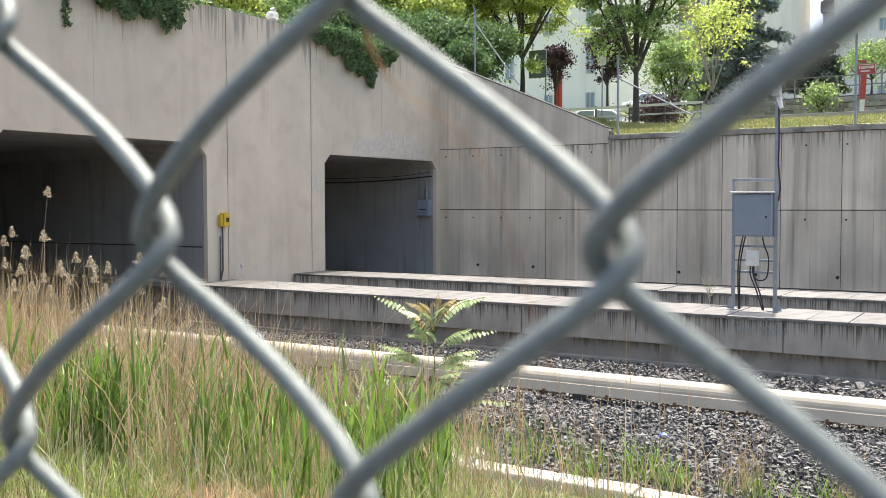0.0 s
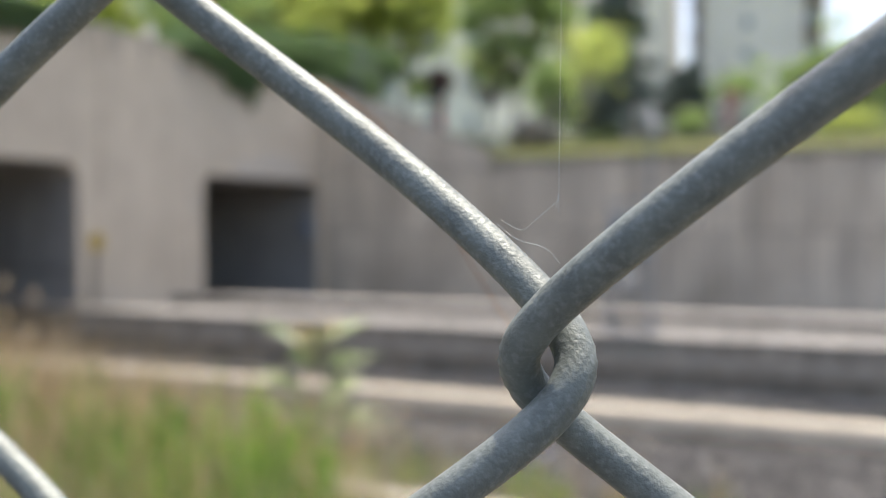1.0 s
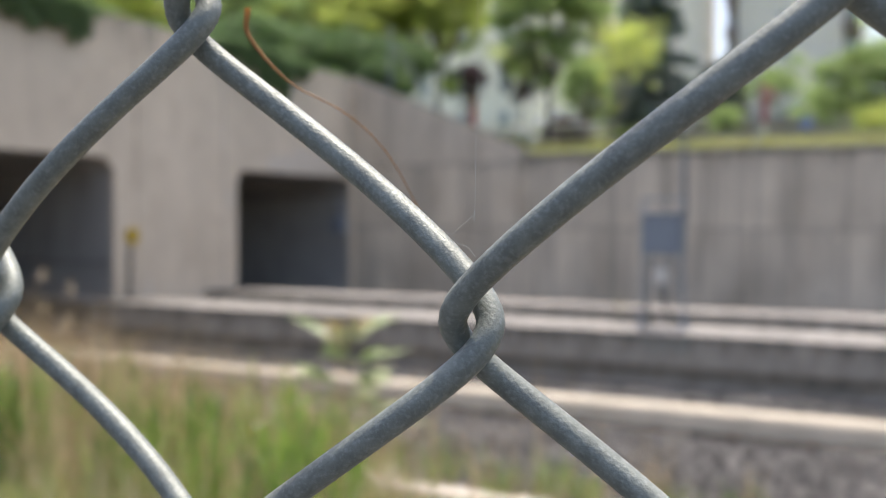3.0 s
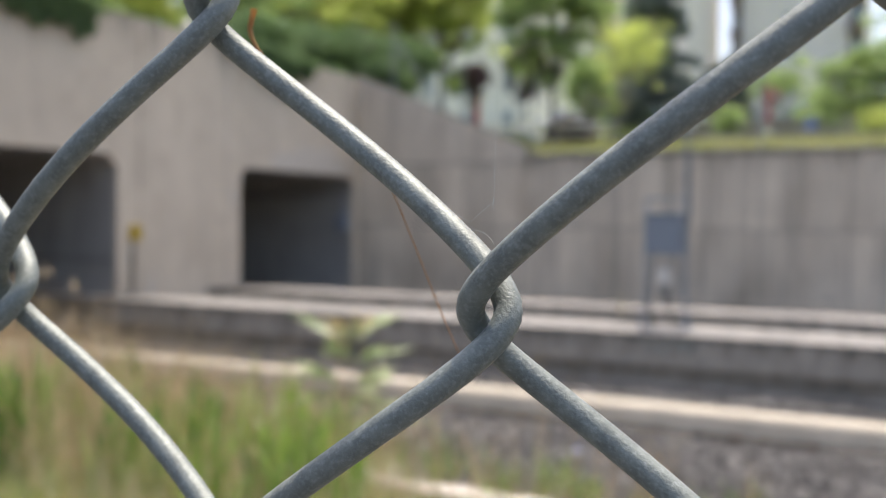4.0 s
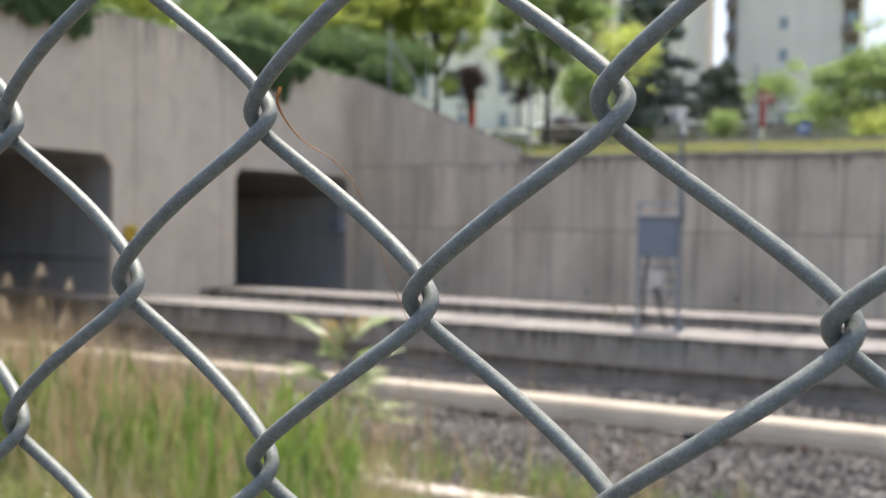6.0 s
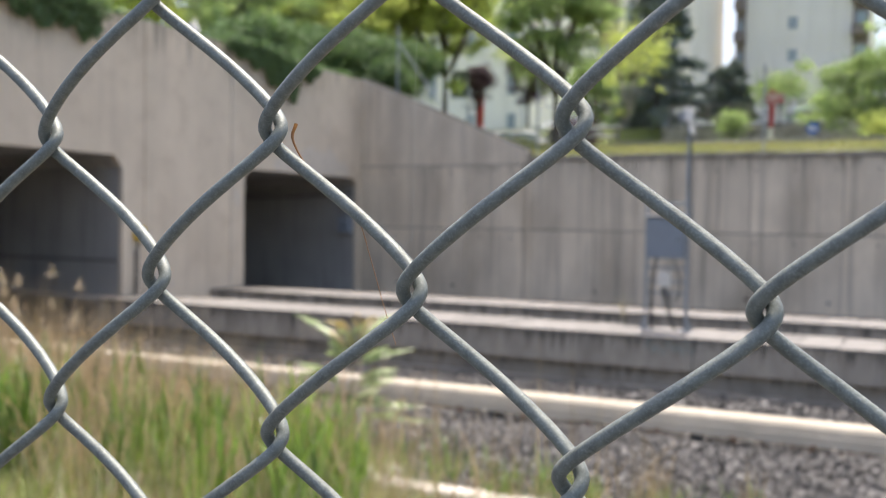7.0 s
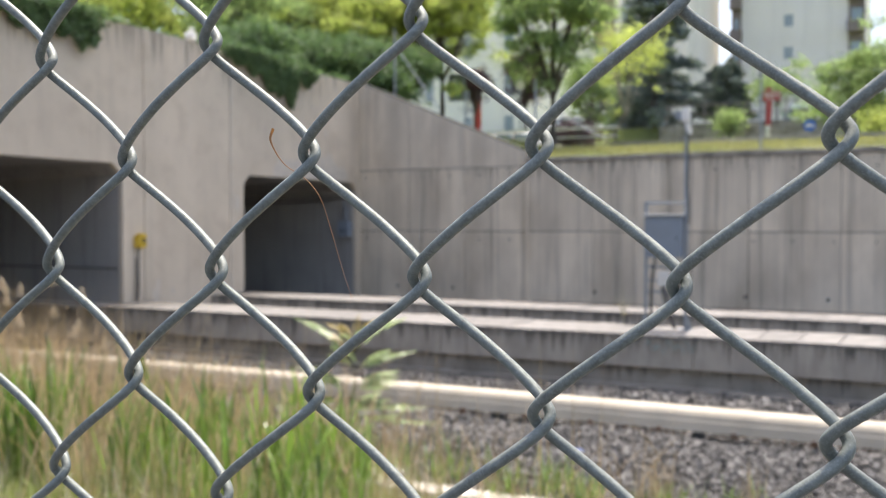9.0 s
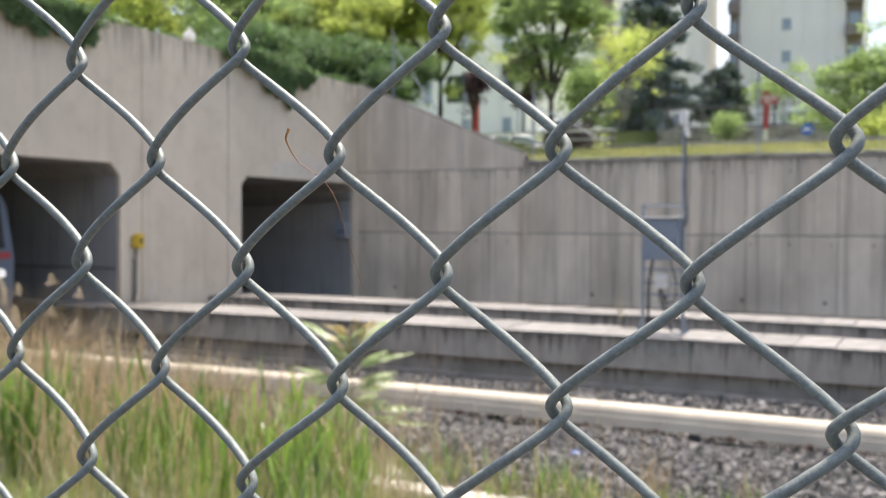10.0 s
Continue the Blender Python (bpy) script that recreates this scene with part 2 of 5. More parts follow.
    "carwhite": material("white_car_paint", (0.75, 0.75, 0.74, 1), (0.7, 0.7, 0.69, 1), rough=0.25, scale=2, bump=0),
    "cargreen": material("grey_green_car_paint", (0.30, 0.38, 0.36, 1), rough=0.25, scale=2, bump=0),
    "tyre": material("tyre_rubber", (0.03, 0.03, 0.03, 1), rough=0.85, scale=20),
    "unseen_dark_ground": material("unseen_dark_ground", (0.055, 0.055, 0.055, 1), (0.045, 0.045, 0.045, 1), scale=3, fine=60, bump=0.4),
    "stone": material("rubble_stone", (0.33, 0.30, 0.26, 1), (0.22, 0.20, 0.18, 1), scale=2, fine=30, vary=0.3, bump=0.4),
    "trainbody": material("train_paint", (0.13, 0.155, 0.19, 1), (0.10, 0.12, 0.15, 1), rough=0.35, scale=2, bump=0.02),
    "fibre": material("dry_fibre", (0.45, 0.22, 0.08, 1), (0.38, 0.18, 0.06, 1), rough=0.6, scale=90, leaf=0.2),
    "web": material("web_thread", (0.7, 0.7, 0.7, 1), rough=0.4, scale=90, leaf=0.3),
    "teal": material("teal_spray", (0.22, 0.34, 0.33, 1), (0.30, 0.36, 0.33, 1), scale=12, fine=60),
    "patch": material("grey_mortar", (0.60, 0.535, 0.435, 1), (0.49, 0.44, 0.36, 1), scale=7, fine=40),
}


# ---- building blocks ----
def fast_mesh(name, verts, faces, mat, smooth=False):
    """A mesh from arrays; every face has as many corners as faces has columns."""
    verts, faces = np.asarray(verts, np.float32), np.asarray(faces, np.int32)
    me = bpy.data.meshes.new(name)
    me.vertices.add(len(verts))
    me.vertices.foreach_set("co", verts.ravel())
    k = faces.shape[1]
    me.loops.add(faces.size)
    me.loops.foreach_set("vertex_index", faces.ravel())
    me.polygons.add(len(faces))
    me.polygons.foreach_set("loop_start", np.arange(0, faces.size, k, dtype=np.int32))
    me.polygons.foreach_set("loop_total", np.full(len(faces), k, np.int32))
    me.update(calc_edges=True)
    me.polygons.foreach_set("use_smooth", np.full(len(faces), smooth))
    me.materials.append(mat)
    return me


def thing(name, x, y, z, label, category, group="", kind="", rz=0):
    ob = new(name)
    ob.empty_display_size = 0.2
    ob.matrix_basis = pose(x, y, z, 0, 0, rz)
    return tagged(ob, label, category, group, kind)


def part(name, data, mat, parent=None, label="", smooth=False):
    """Links a bmesh (or a finished mesh) as one object under a thing or a part."""
    if isinstance(data, bmesh.types.BMesh):
        me = bpy.data.meshes.new(name)
        bmesh.ops.recalc_face_normals(data, faces=data.faces)
        data.to_mesh(me)
        data.free()
        me.materials.append(MAT[mat])
        if smooth:
            me.polygons.foreach_set("use_smooth", np.ones(len(me.polygons), bool))
    else:
        me = data
    ob = new(name, me)
    if parent is not None:
        ob.parent = parent
    if label:
        ob["label"] = label
    return ob


def boxes(*spans, bevel=0.0):
    """A bmesh of boxes, each (x0, x1, y0, y1, z0, z1)."""
    bm = bmesh.new()
    for x0, x1, y0, y1, z0, z1 in spans:
        bmesh.ops.create_cube(bm, size=1, matrix=Matrix.Translation(((x0 + x1) / 2, (y0 + y1) / 2, (z0 + z1) / 2)) @ Matrix.Diagonal((x1 - x0, y1 - y0, z1 - z0, 1)))
    if bevel:
        bmesh.ops.bevel(bm, geom=bm.edges[:], offset=bevel, segments=2, affect="EDGES", profile=0.6)
    return bm


def prism(points, axis, lo, hi, bevel=0.0):
    """A bmesh of a flat outline drawn along an axis ('x' or 'y'): points are (y, z) or (x, z)."""
    bm = bmesh.new()
    put = (lambda p, d: (d, p[0], p[1])) if axis == "x" else (lambda p, d: (p[0], d, p[1]))
    a = [bm.verts.new(put(p, lo)) for p in points]
    b = [bm.verts.new(put(p, hi)) for p in points]
    bm.faces.new(a)
    bm.faces.new(b[::-1])
    for i in range(len(points)):
        j = (i + 1) % len(points)
        bm.faces.new((a[i], b[i], b[j], a[j]))
    if bevel:
        bmesh.ops.bevel(bm, geom=[e for e in bm.edges], offset=bevel, segments=2, affect="EDGES")
    return bm


def tube_arrays(path, radius, sides=8):
    """Vertices and quads of a tube along a path; radius: one number or one per point."""
    P = np.asarray(path, float)
    n = len(P)
    r = np.broadcast_to(np.asarray(radius, float), n)
    T = np.gradient(P, axis=0)
    T /= np.linalg.norm(T, axis=1)[:, None] + 1e-12
    ref = np.array([0.0, 0.0, 1.0]) if abs(T[:, 2]).mean() < 0.75 else np.array([0.0, 1.0, 0.0])
    U = np.cross(T, ref)
    U /= np.linalg.norm(U, axis=1)[:, None] + 1e-12
    W = np.cross(T, U)
    a = np.arange(sides) / sides * 2 * np.pi
    V = P[:, None] + r[:, None, None] * (np.cos(a)[None, :, None] * U[:, None] + np.sin(a)[None, :, None] * W[:, None])
    i, j = np.meshgrid(np.arange(n - 1), np.arange(sides), indexing="ij")
    k = (j + 1) % sides
    F = np.stack([i * sides + j, i * sides + k, (i + 1) * sides + k, (i + 1) * sides + j], -1).reshape(-1, 4)
    return V.reshape(-1, 3), F


def tubes(name, paths, mat, sides=8):
    """One mesh of several tubes: (path, radius) each."""
    vs, fs, n = [], [], 0
    for path, radius in paths:
        v, f = tube_arrays(path, radius, sides)
        vs.append(v)
        fs.append(f + n)
        n += len(v)
    return fast_mesh(name, np.concatenate(vs), np.concatenate(fs), MAT[mat], True)


def rod(name, a, b, r, mat, parent, label="", sides=10):
    """A capped straight round bar."""
    a, b = Vector(a), Vector(b)
    bm = bmesh.new()
    m = Matrix.Translation((a + b) / 2) @ (b - a).to_track_quat("Z", "Y").to_matrix().to_4x4()
    bmesh.ops.create_cone(bm, cap_ends=True, segments=sides, radius1=r, radius2=r, depth=(b - a).length, matrix=m)
    return part(name, bm, mat, parent, label, False)


def smooth_path(points, n=24):
    """A rounded curve through points."""
    P = [Vector(p) for p in points]
    P = [2 * P[0] - P[1]] + P + [2 * P[-1] - P[-2]]
    out = []
    for i in range(1, len(P) - 2):
        for k in range(n):
            t = k / n
            a, b, c, d = P[i - 1], P[i], P[i + 1], P[i + 2]
            out.append(0.5 * (2 * b + (c - a) * t + (2 * a - 5 * b + 4 * c - d) * t * t + (3 * b - a - 3 * c + d) * t ** 3))
    return [tuple(p) for p in out] + [tuple(P[-2])]


RNG = np.random.default_rng(7)


def leaf_arrays(centres, size, rng, droop=0.0, long=1.6):
    """Small folded leaves (two quads' worth of four-corner faces) at given places, turned at random."""
    n = len(centres)
    d = rng.normal(size=(n, 3))
    d[:, 2] -= droop
    d /= np.linalg.norm(d, axis=1)[:, None]
    s = np.cross(d, rng.normal(size=(n, 3)))
    s /= np.linalg.norm(s, axis=1)[:, None]
    k = (size * rng.uniform(0.6, 1.3, n))[:, None]
    c = np.asarray(centres)
    tip, base = c + d * k * long / 2, c - d * k * long / 2
    nrm = np.cross(d, s)
    l, r = c + s * k * 0.5 + nrm * k * 0.12, c - s * k * 0.5 + nrm * k * 0.12
    V = np.stack([base, l, tip, r], 1).reshape(-1, 3)
    return V, np.arange(4 * n).reshape(-1, 4)


def blade_arrays(base, height, width, lean, rng, seg=4):
    """Curved tapering blades from their feet."""
    n = len(base)
    az = rng.uniform(0, 2 * np.pi, n)
    dirn = np.stack([np.cos(az), np.sin(az), np.zeros(n)], 1)
    faz = rng.uniform(0, 2 * np.pi, n)
    side = np.stack([np.cos(faz), np.sin(faz), np.zeros(n)], 1)
    V = []
    for i in range(seg + 1):
        t = i / seg
        p = base + dirn * (lean * height * t ** 2)[:, None]
        p = p + np.array([0, 0, 1.0]) * (height * (t - 0.35 * np.clip(lean, 0, 1.2) * t * t))[:, None]
        w = (width * (0.75 + 0.5 * t) * (1 - t ** 2.2) + 0.0006)[:, None]
        V += [p - side * w / 2, p + side * w / 2]
    V = np.stack(V, 1)
    k = 2 * (seg + 1)
    F = np.array([[2 * i, 2 * i + 1, 2 * i + 3, 2 * i + 2] for i in range(seg)])
    return V.reshape(-1, 3), (F[None] + (np.arange(n) * k)[:, None, None]).reshape(-1, 4)


def leaf_blades(base, length, width, spread, rng, seg=4):
    """Stiff pointed leaves that leave their stem at an angle (spread, radians from upright) and nod a little at the tip."""
    n = len(base)
    az = rng.uniform(0, 2 * np.pi, n)
    out = np.stack([np.cos(az), np.sin(az), np.zeros(n)], 1)
    side = np.stack([-np.sin(az), np.cos(az), np.zeros(n)], 1)
    nod = rng.uniform(0.0, 0.35, n)
    V = []
    for i in range(seg + 1):
        t = i / seg
        a = spread + nod * t * t
        p = base + (out * np.sin(a)[:, None] + np.array([0, 0, 1.0]) * np.cos(a)[:, None]) * (length * t)[:, None]
        w = (width * min(1.0, 0.45 + 2.2 * t) * (1 - t ** 2.4) + 0.0006)[:, None]
        V += [p - side * w / 2, p + side * w / 2]
    V = np.stack(V, 1)
    k = 2 * (seg + 1)
    F = np.array([[2 * i, 2 * i + 1, 2 * i + 3, 2 * i + 2] for i in range(seg)])
    return V.reshape(-1, 3), (F[None] + (np.arange(n) * k)[:, None, None]).reshape(-1, 4)


# ---- ground ----
def side_height(x):
    """Height of the land along the retaining wall's top."""
    return float(np.interp(x, [-60, -17, -10.9, 60], [8.2, 7.3, 4.74, 4.66]))


def back_rise(y):
    return float(np.interp(y, [27, 34, 35.2, 36.5, 44, 47.8, 48.3, 60, 95, 400, 1500], [0, 0.76, 0.78, 0.4, 0.6, 1.5, 2.9, 3.9, 7.0, 26.0, 60.0]))


def near_height(x, y):
    z = float(np.interp(y, [-200, 3.2, 5.0, 7.2, 8.15, 8.5], [1.2, 1.15, 0.85, 0.30, 0.08, 0.0]))
    return z + 0.05 * noise.noise((x * 0.7, y * 0.7, 0))


def ground_height(x, y):
    if x < -17.2:
        return 7.2 + 0.04 * (-17.2 - x) if y < 27.2 else float(np.interp(y, [27.2, 33, 37, 46, 60, 95, 400, 1500], [7.2, 7.0, 5.4, 5.6, 8.6, 11.7, 30.7, 64.7])) + 0.02 * (-17.2 - x)
    if y < 8.5:
        return near_height(x, y)
    if y < 27.2:
        return -0.04
    lawn = side_height(max(x, -10.9)) + back_rise(y)
    edge = side_height(x) - 0.08
    street = float(np.interp(y, [27.2, 28.5, 32.5, 36, 44, 47.8, 48.3, 60, 95, 400, 1500], [edge, edge - 0.1, 5.65, 5.15, 5.3, 6.2, 7.6, 8.6, 11.7, 30.7, 64.7]))
    k = float(np.interp(x, [-13.2, -11.2], [0, 1]))
    return street * (1 - k) + lawn * k + 0.04 * noise.noise((x, y, 3))


def build_ground():
    xs = np.unique(np.concatenate([[-1500, -400, -150, -80], np.arange(-60, -17.2, 3), [-17.3, -17.1], np.arange(-17, 12, 0.6), np.arange(12, 60, 4), [100, 300, 1500]]))
    ys = np.unique(np.concatenate([[-1500, -300, -80, -30], np.arange(-10, 8.6, 0.5), [8.5], np.arange(9, 27, 2), [27.05, 27.3], np.arange(27.8, 62, 0.8), [70, 80, 95, 130, 200, 400, 1500]]))
    H = np.array([[ground_height(x, y) for y in ys] for x in xs])
    X, Y = np.meshgrid(xs, ys, indexing="ij")
    V = np.stack([X, Y, H], -1).reshape(-1, 3)
    F = []
    n = len(ys)
    for i in range(len(xs) - 1):
        for j in range(n - 1):
            q = (i * n + j, (i + 1) * n + j, (i + 1) * n + j + 1, i * n + j + 1)
            zs = [H[i, j], H[i + 1, j], H[i + 1, j + 1], H[i, j + 1]]
            if max(zs) - min(zs) < 1.9 or abs(xs[i]) > 60 or ys[j] > 60:
                F.append(q)
    me = fast_mesh("ground", V, F, MAT["soil"], True)
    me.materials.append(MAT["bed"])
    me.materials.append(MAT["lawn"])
    me.materials.append(MAT["unseen_dark_ground"])
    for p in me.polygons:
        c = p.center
        # index 3: unseen ground up to y 1.5, made dark to cut bounce onto the wires
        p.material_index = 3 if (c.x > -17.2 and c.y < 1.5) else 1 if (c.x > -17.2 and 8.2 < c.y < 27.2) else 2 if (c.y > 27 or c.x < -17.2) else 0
    return tagged(new("ground", me), "earth bank, ballast bed and grassed hillside", "ground", kind="structure")


build_ground()


# ---- tunnels, portal and retaining walls ----
PX = -16.8          # face of the portal
WY = 26.98          # face of the retaining wall
LEDGE = 0.9         # walkway height


def opening(y0, y1, top, c):
    return [(y0, -0.05), (y0, top - c), (y0 + c, top), (y1 - c, top), (y1, top - c), (y1, -0.05)]


def build_portal():
    wall = thing("wall_west", PX, 15, 0, "tall pale concrete tunnel portal wall with two openings", "wall", kind="structure")
    o1, o2 = opening(11.02, 16.56, 4.17, 0.29), opening(20.99, 26.76, 4.10, 0.25)

    def block(outline, face=PX):
        bm = prism([(y - 15, z) for y, z in outline], "x", face - PX - 0.12, face - PX)
        part("wall_panel", bm, "portal", wall)
    block([(-6, -0.05), *o1, (17.24, -0.05), (17.24, 7.42), (-6, 7.45)])
    block([(17.262, -0.05), (20.40, -0.05), (20.40, 7.39), (17.262, 7.42)], PX + 0.004)
    block([(20.43, -0.05), *o2, (27.4, -0.05), (27.4, 7.33), (20.43, 7.39)])
    part("backing", boxes((-0.55, -0.125, -21, 12.4, 4.6, 7.3), (-0.55, -0.125, 1.75, 5.8, 0, 4.55), (-0.55, -0.125, -21, -4.2, 0, 4.55)), "tunnel", wall)
    part("joint_filler", boxes((-0.11, -0.03, 2.24, 2.262, 0, 7.3), (-0.11, -0.025, 5.40, 5.43, 0, 7.3)), "joint", wall)
    # shallow formwork grooves read as thin raised seams
    for y in (13.4, 18.85, 23.72):
        part("seam", boxes((-0.002, 0.005, y - 15 - 0.008, y - 15 + 0.008, 4.3, 7.1)), "patch", wall)
    # crumbled mortar beside the joint, and a few spalls
    for k in range(26):
        z0 = 1.0 + k * 0.24
        w = 0.05 + 0.06 * (0.5 + 0.5 * noise.noise((k * 0.7, 3.1, 0)))
        pts = [(5.44 + 0.012 * math.sin(k * 5 + a) * (a % 2) + (w * (0.7 + 0.5 * noise.noise((k * 1.3, a, 9))) if a < 4 else 0), z0 + 0.25 * (a / 3 if a < 4 else (7 - a) / 3)) for a in range(8)]
        part("mortar_edge", prism(pts, "x", -0.01, 0.004 + 0.001 * (k % 3)), "patch", wall)
    for k, (y, z, w, h) in enumerate(((25.0, 5.55, 0.05, 0.16), (17.62, 1.05, 0.12, 0.2), (17.7, 1.3, 0.07, 0.15), (18.2, 1.1, 0.05, 0.08), (24.3, 6.3, 0.04, 0.09), (20.7, 3.3, 0.1, 0.25))):
        pts = [(y - 15 + w * (1 + 0.5 * noise.noise((math.cos(i) * 2 + k, math.sin(i) * 2, 1))) * math.cos(i * math.pi / 8), z + h * (1 + 0.5 * noise.noise((math.cos(i) * 2, math.sin(i) * 2 + k, 4))) * math.sin(i * math.pi / 8)) for i in range(16)]
        part("spall", prism(pts, "x", -0.01, 0.006), "patch", wall)
    # mended patch over the second opening, with a crusty upper edge
    lower, upper = [], []
    for i in range(90):
        y = 22.3 + 3.9 * i / 89
        crust = 0.09 * noise.noise((y * 3.1, 0.3, 7)) + 0.10 * noise.noise((y * 8.0, 1.7, 2))
        top = float(np.interp(y, (22.3, 22.6, 23.4, 24.0, 24.6, 25.2, 25.6, 26.2), (4.34, 4.58, 4.62, 4.98, 4.80, 4.95, 4.62, 4.42)))
        upper.append((y - 15, max(top + crust, 4.2)))
        lower.append((y - 15, 4.125 + 0.03 * abs(noise.noise((y * 4, 5, 1)))))
    part("mortar_patch", prism(lower + upper[::-1], "x", -0.01, 0.005), "patch", wall)
    for k, (y, z, w, h) in enumerate(((23.0, 4.42, 0.9, 0.30), (24.2, 4.58, 0.9, 0.42), (25.2, 4.52, 0.8, 0.46))):
        pts = []
        for i in range(40):
            u = i / 40 * 2 * math.pi
            q = 1 + 0.6 * noise.noise((math.cos(u) * 2.5 + k * 3, math.sin(u) * 2.5, 5))
            pts.append((y - 15 + w / 2 * q * math.cos(u), z + h / 2 * q * math.sin(u)))
        part("mortar_patch", prism(pts, "x", -0.01, 0.008 + 0.002 * k), "patch", wall)
    return wall


def build_tunnel(name, o, depth, label):
    """The bore behind an opening: walls, bevelled ceiling and end."""
    y0, y1 = o[0][0], o[-1][0]
    tube = thing(name, PX - 0.122, (y0 + y1) / 2, 0, label, "tunnel", kind="structure")
    mid = (y0 + y1) / 2
    bm = bmesh.new()
    a = [bm.verts.new((0.0, y - mid, z)) for y, z in o]
    b = [bm.verts.new((-depth, y - mid, z)) for y, z in o]
    for i in range(len(o) - 1):
        bm.faces.new((a[i], a[i + 1], b[i + 1], b[i]))
    bm.faces.new(b)
    lining = part("lining", bm, "tunnel", tube)
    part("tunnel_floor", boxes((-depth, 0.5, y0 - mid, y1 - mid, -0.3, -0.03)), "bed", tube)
    return tube


portal = build_portal()
tunnel_1 = build_tunnel("tunnel_1", opening(11.02, 16.56, 4.17, 0.29), 140, "dark square tunnel bore with bevelled ceiling corners")
tunnel_2 = build_tunnel("tunnel_2", opening(20.99, 26.76, 4.10, 0.25), 60, "dark second tunnel bore lit from its mouth")
# conduits and a switch box on the tunnel walls
part("conduit", tubes("conduit", [([(0.0, 2.70, 1.72), (-12, 2.70, 1.72)], 0.014)], "black", 8), None, tunnel_1)
part("cable", tubes("cable", [(smooth_path([(0.0, 2.82, 3.62), (-2, 2.82, 3.5), (-5, 2.82, 3.46), (-14, 2.82, 3.5)], 8), 0.02)], "black", 8), None, tunnel_2)
part("cable", tubes("cable", [(smooth_path([(-0.1, 2.83, 3.75), (-2, 2.83, 3.62), (-8, 2.83, 3.6)], 8), 0.01)], "black", 8), None, tunnel_2)
sb = part("switch_box", boxes((-0.45, -0.03, 2.62, 2.86, 2.33, 2.85), bevel=0.015), "cabinet", tunnel_2, "grey steel switch box")
part("label_plate", boxes((-0.37, -0.11, 2.612, 2.618, 2.52, 2.56)), "black", sb)
part("conduit", tubes("conduit", [([(-0.30, 2.80, 2.85), (-0.30, 2.80, 3.5)], 0.025)], "steel", 8), None, tunnel_2)
part("conduit", tubes("conduit", [([(-0.19, 2.80, 2.85), (-0.19, 2.80, 3.3)], 0.045)], "steel", 8), None, tunnel_2)


def build_retaining_wall():
    wall = thing("wall_north", -6, WY, 0, "board-marked grey concrete retaining wall with streaks and tie holes", "wall", kind="structure")
    top = [(-16.8, 7.38), (-10.91, 4.93)]
    back = [(-16.8, -0.05)] + [(12, -0.05), (12, 4.55), (-10.91, 4.55), (-10.91, 4.86), (-16.8, 7.31)]
    part("wall_core", prism([(x + 6, z) for x, z in back], "y", 0.03, 0.4), "joint", wall)

    def slope(x):
        return float(np.interp(x, [p[0] for p in top], [p[1] for p in top]))
    h = 0.013
    strong = (-14.95, -12.96, -10.91, -8.82, -7.55, -5.97, -4.43, -2.1)

    def gap(v):
        return 0.009 if any(abs(v - s) < 0.01 for s in strong) else 0.0016
    cols = [-16.8, -15.85, -14.95, -13.87, -12.96, -12.0, -10.91]
    for a, b in zip(cols, cols[1:]):
        for lo, hi in ((0.40, 2.53), (2.53, 4.49)):
            part("panel", boxes((a + gap(a) + 6, b - gap(b) + 6, -0.002 * ((a * 7) % 1), 0.2, lo + h, hi - h), bevel=0.004), "wall", wall)
        part("panel", prism([(a + gap(a) + 6, 4.49 + h), (b - gap(b) + 6, 4.49 + h), (b - gap(b) + 6, slope(b)), (a + gap(a) + 6, slope(a))], "y", 0.0, 0.2), "wall_slope", wall)
    cols = [-10.82, -9.80, -8.82, -7.55, -6.75, -5.97, -5.2, -4.43, -3.65, -2.9, -2.1, -1.3, -0.5, 0.3, 1.1, 2.0, 3.0, 4.0, 6, 8, 10, 12]
    for a, b in zip(cols, cols[1:]):
        for lo, hi in ((0.42, 2.53), (2.53, 4.60)):
            part("panel", boxes((a + gap(a) + 6, b - gap(b) + 6, -0.003 * ((a * 5.3) % 1), 0.2, lo + h, hi - h), bevel=0.004), "wall", wall)
    part("pilaster", boxes((-4.91, -4.82, -0.05, 0.3, 0.4, 4.66), bevel=0.008), "wall", wall, "narrow raised joint strip")
    part("coping", boxes((-4.92, 18, -0.05, 0.52, 4.60, 4.73), bevel=0.01), "coping", wall, "thin dark-stained concrete coping")
    part("base_strip", boxes((-10.78, 18, -0.12, 0.1, -0.05, 0.40), bevel=0.01), "wall", wall, "low plinth along the wall foot")
    part("dirt_cap", prism([(-10.8, slope(-16.8) + 0.003), (-4.92, slope(-10.91) + 0.003), (-4.92, slope(-10.91) + 0.03), (-10.8, slope(-16.8) + 0.03)], "y", -0.006, 0.42), "bed", wall, "dark mossy dirt along the sloping head")
    # tie holes, and larger weep holes near the foot: black discs, the hollows' shade as colour
    bm = bmesh.new()
    for x in np.arange(-16.55, 0, 1.02):
        for z in (2.28, 4.25):
            if (x * 13.7) % 1 > 0.12:
                bmesh.ops.create_cone(bm, cap_ends=True, segments=8, radius1=0.028, radius2=0.028, depth=0.01,
                                      matrix=Matrix.Translation((x + 6, -0.001, z)) @ Matrix.Rotation(radians(90), 4, "X"))
    part("tie_holes", bm, "black", wall)
    for x in (-15.36, -13.38, -8.75, -6.6, -4.5, -2.4):
        bm = bmesh.new()
        bmesh.ops.create_cone(bm, cap_ends=True, segments=12, radius1=0.046, radius2=0.046, depth=0.03, matrix=Matrix.Translation((x + 6, 0.0, 0.76)) @ Matrix.Rotation(radians(90), 4, "X"))
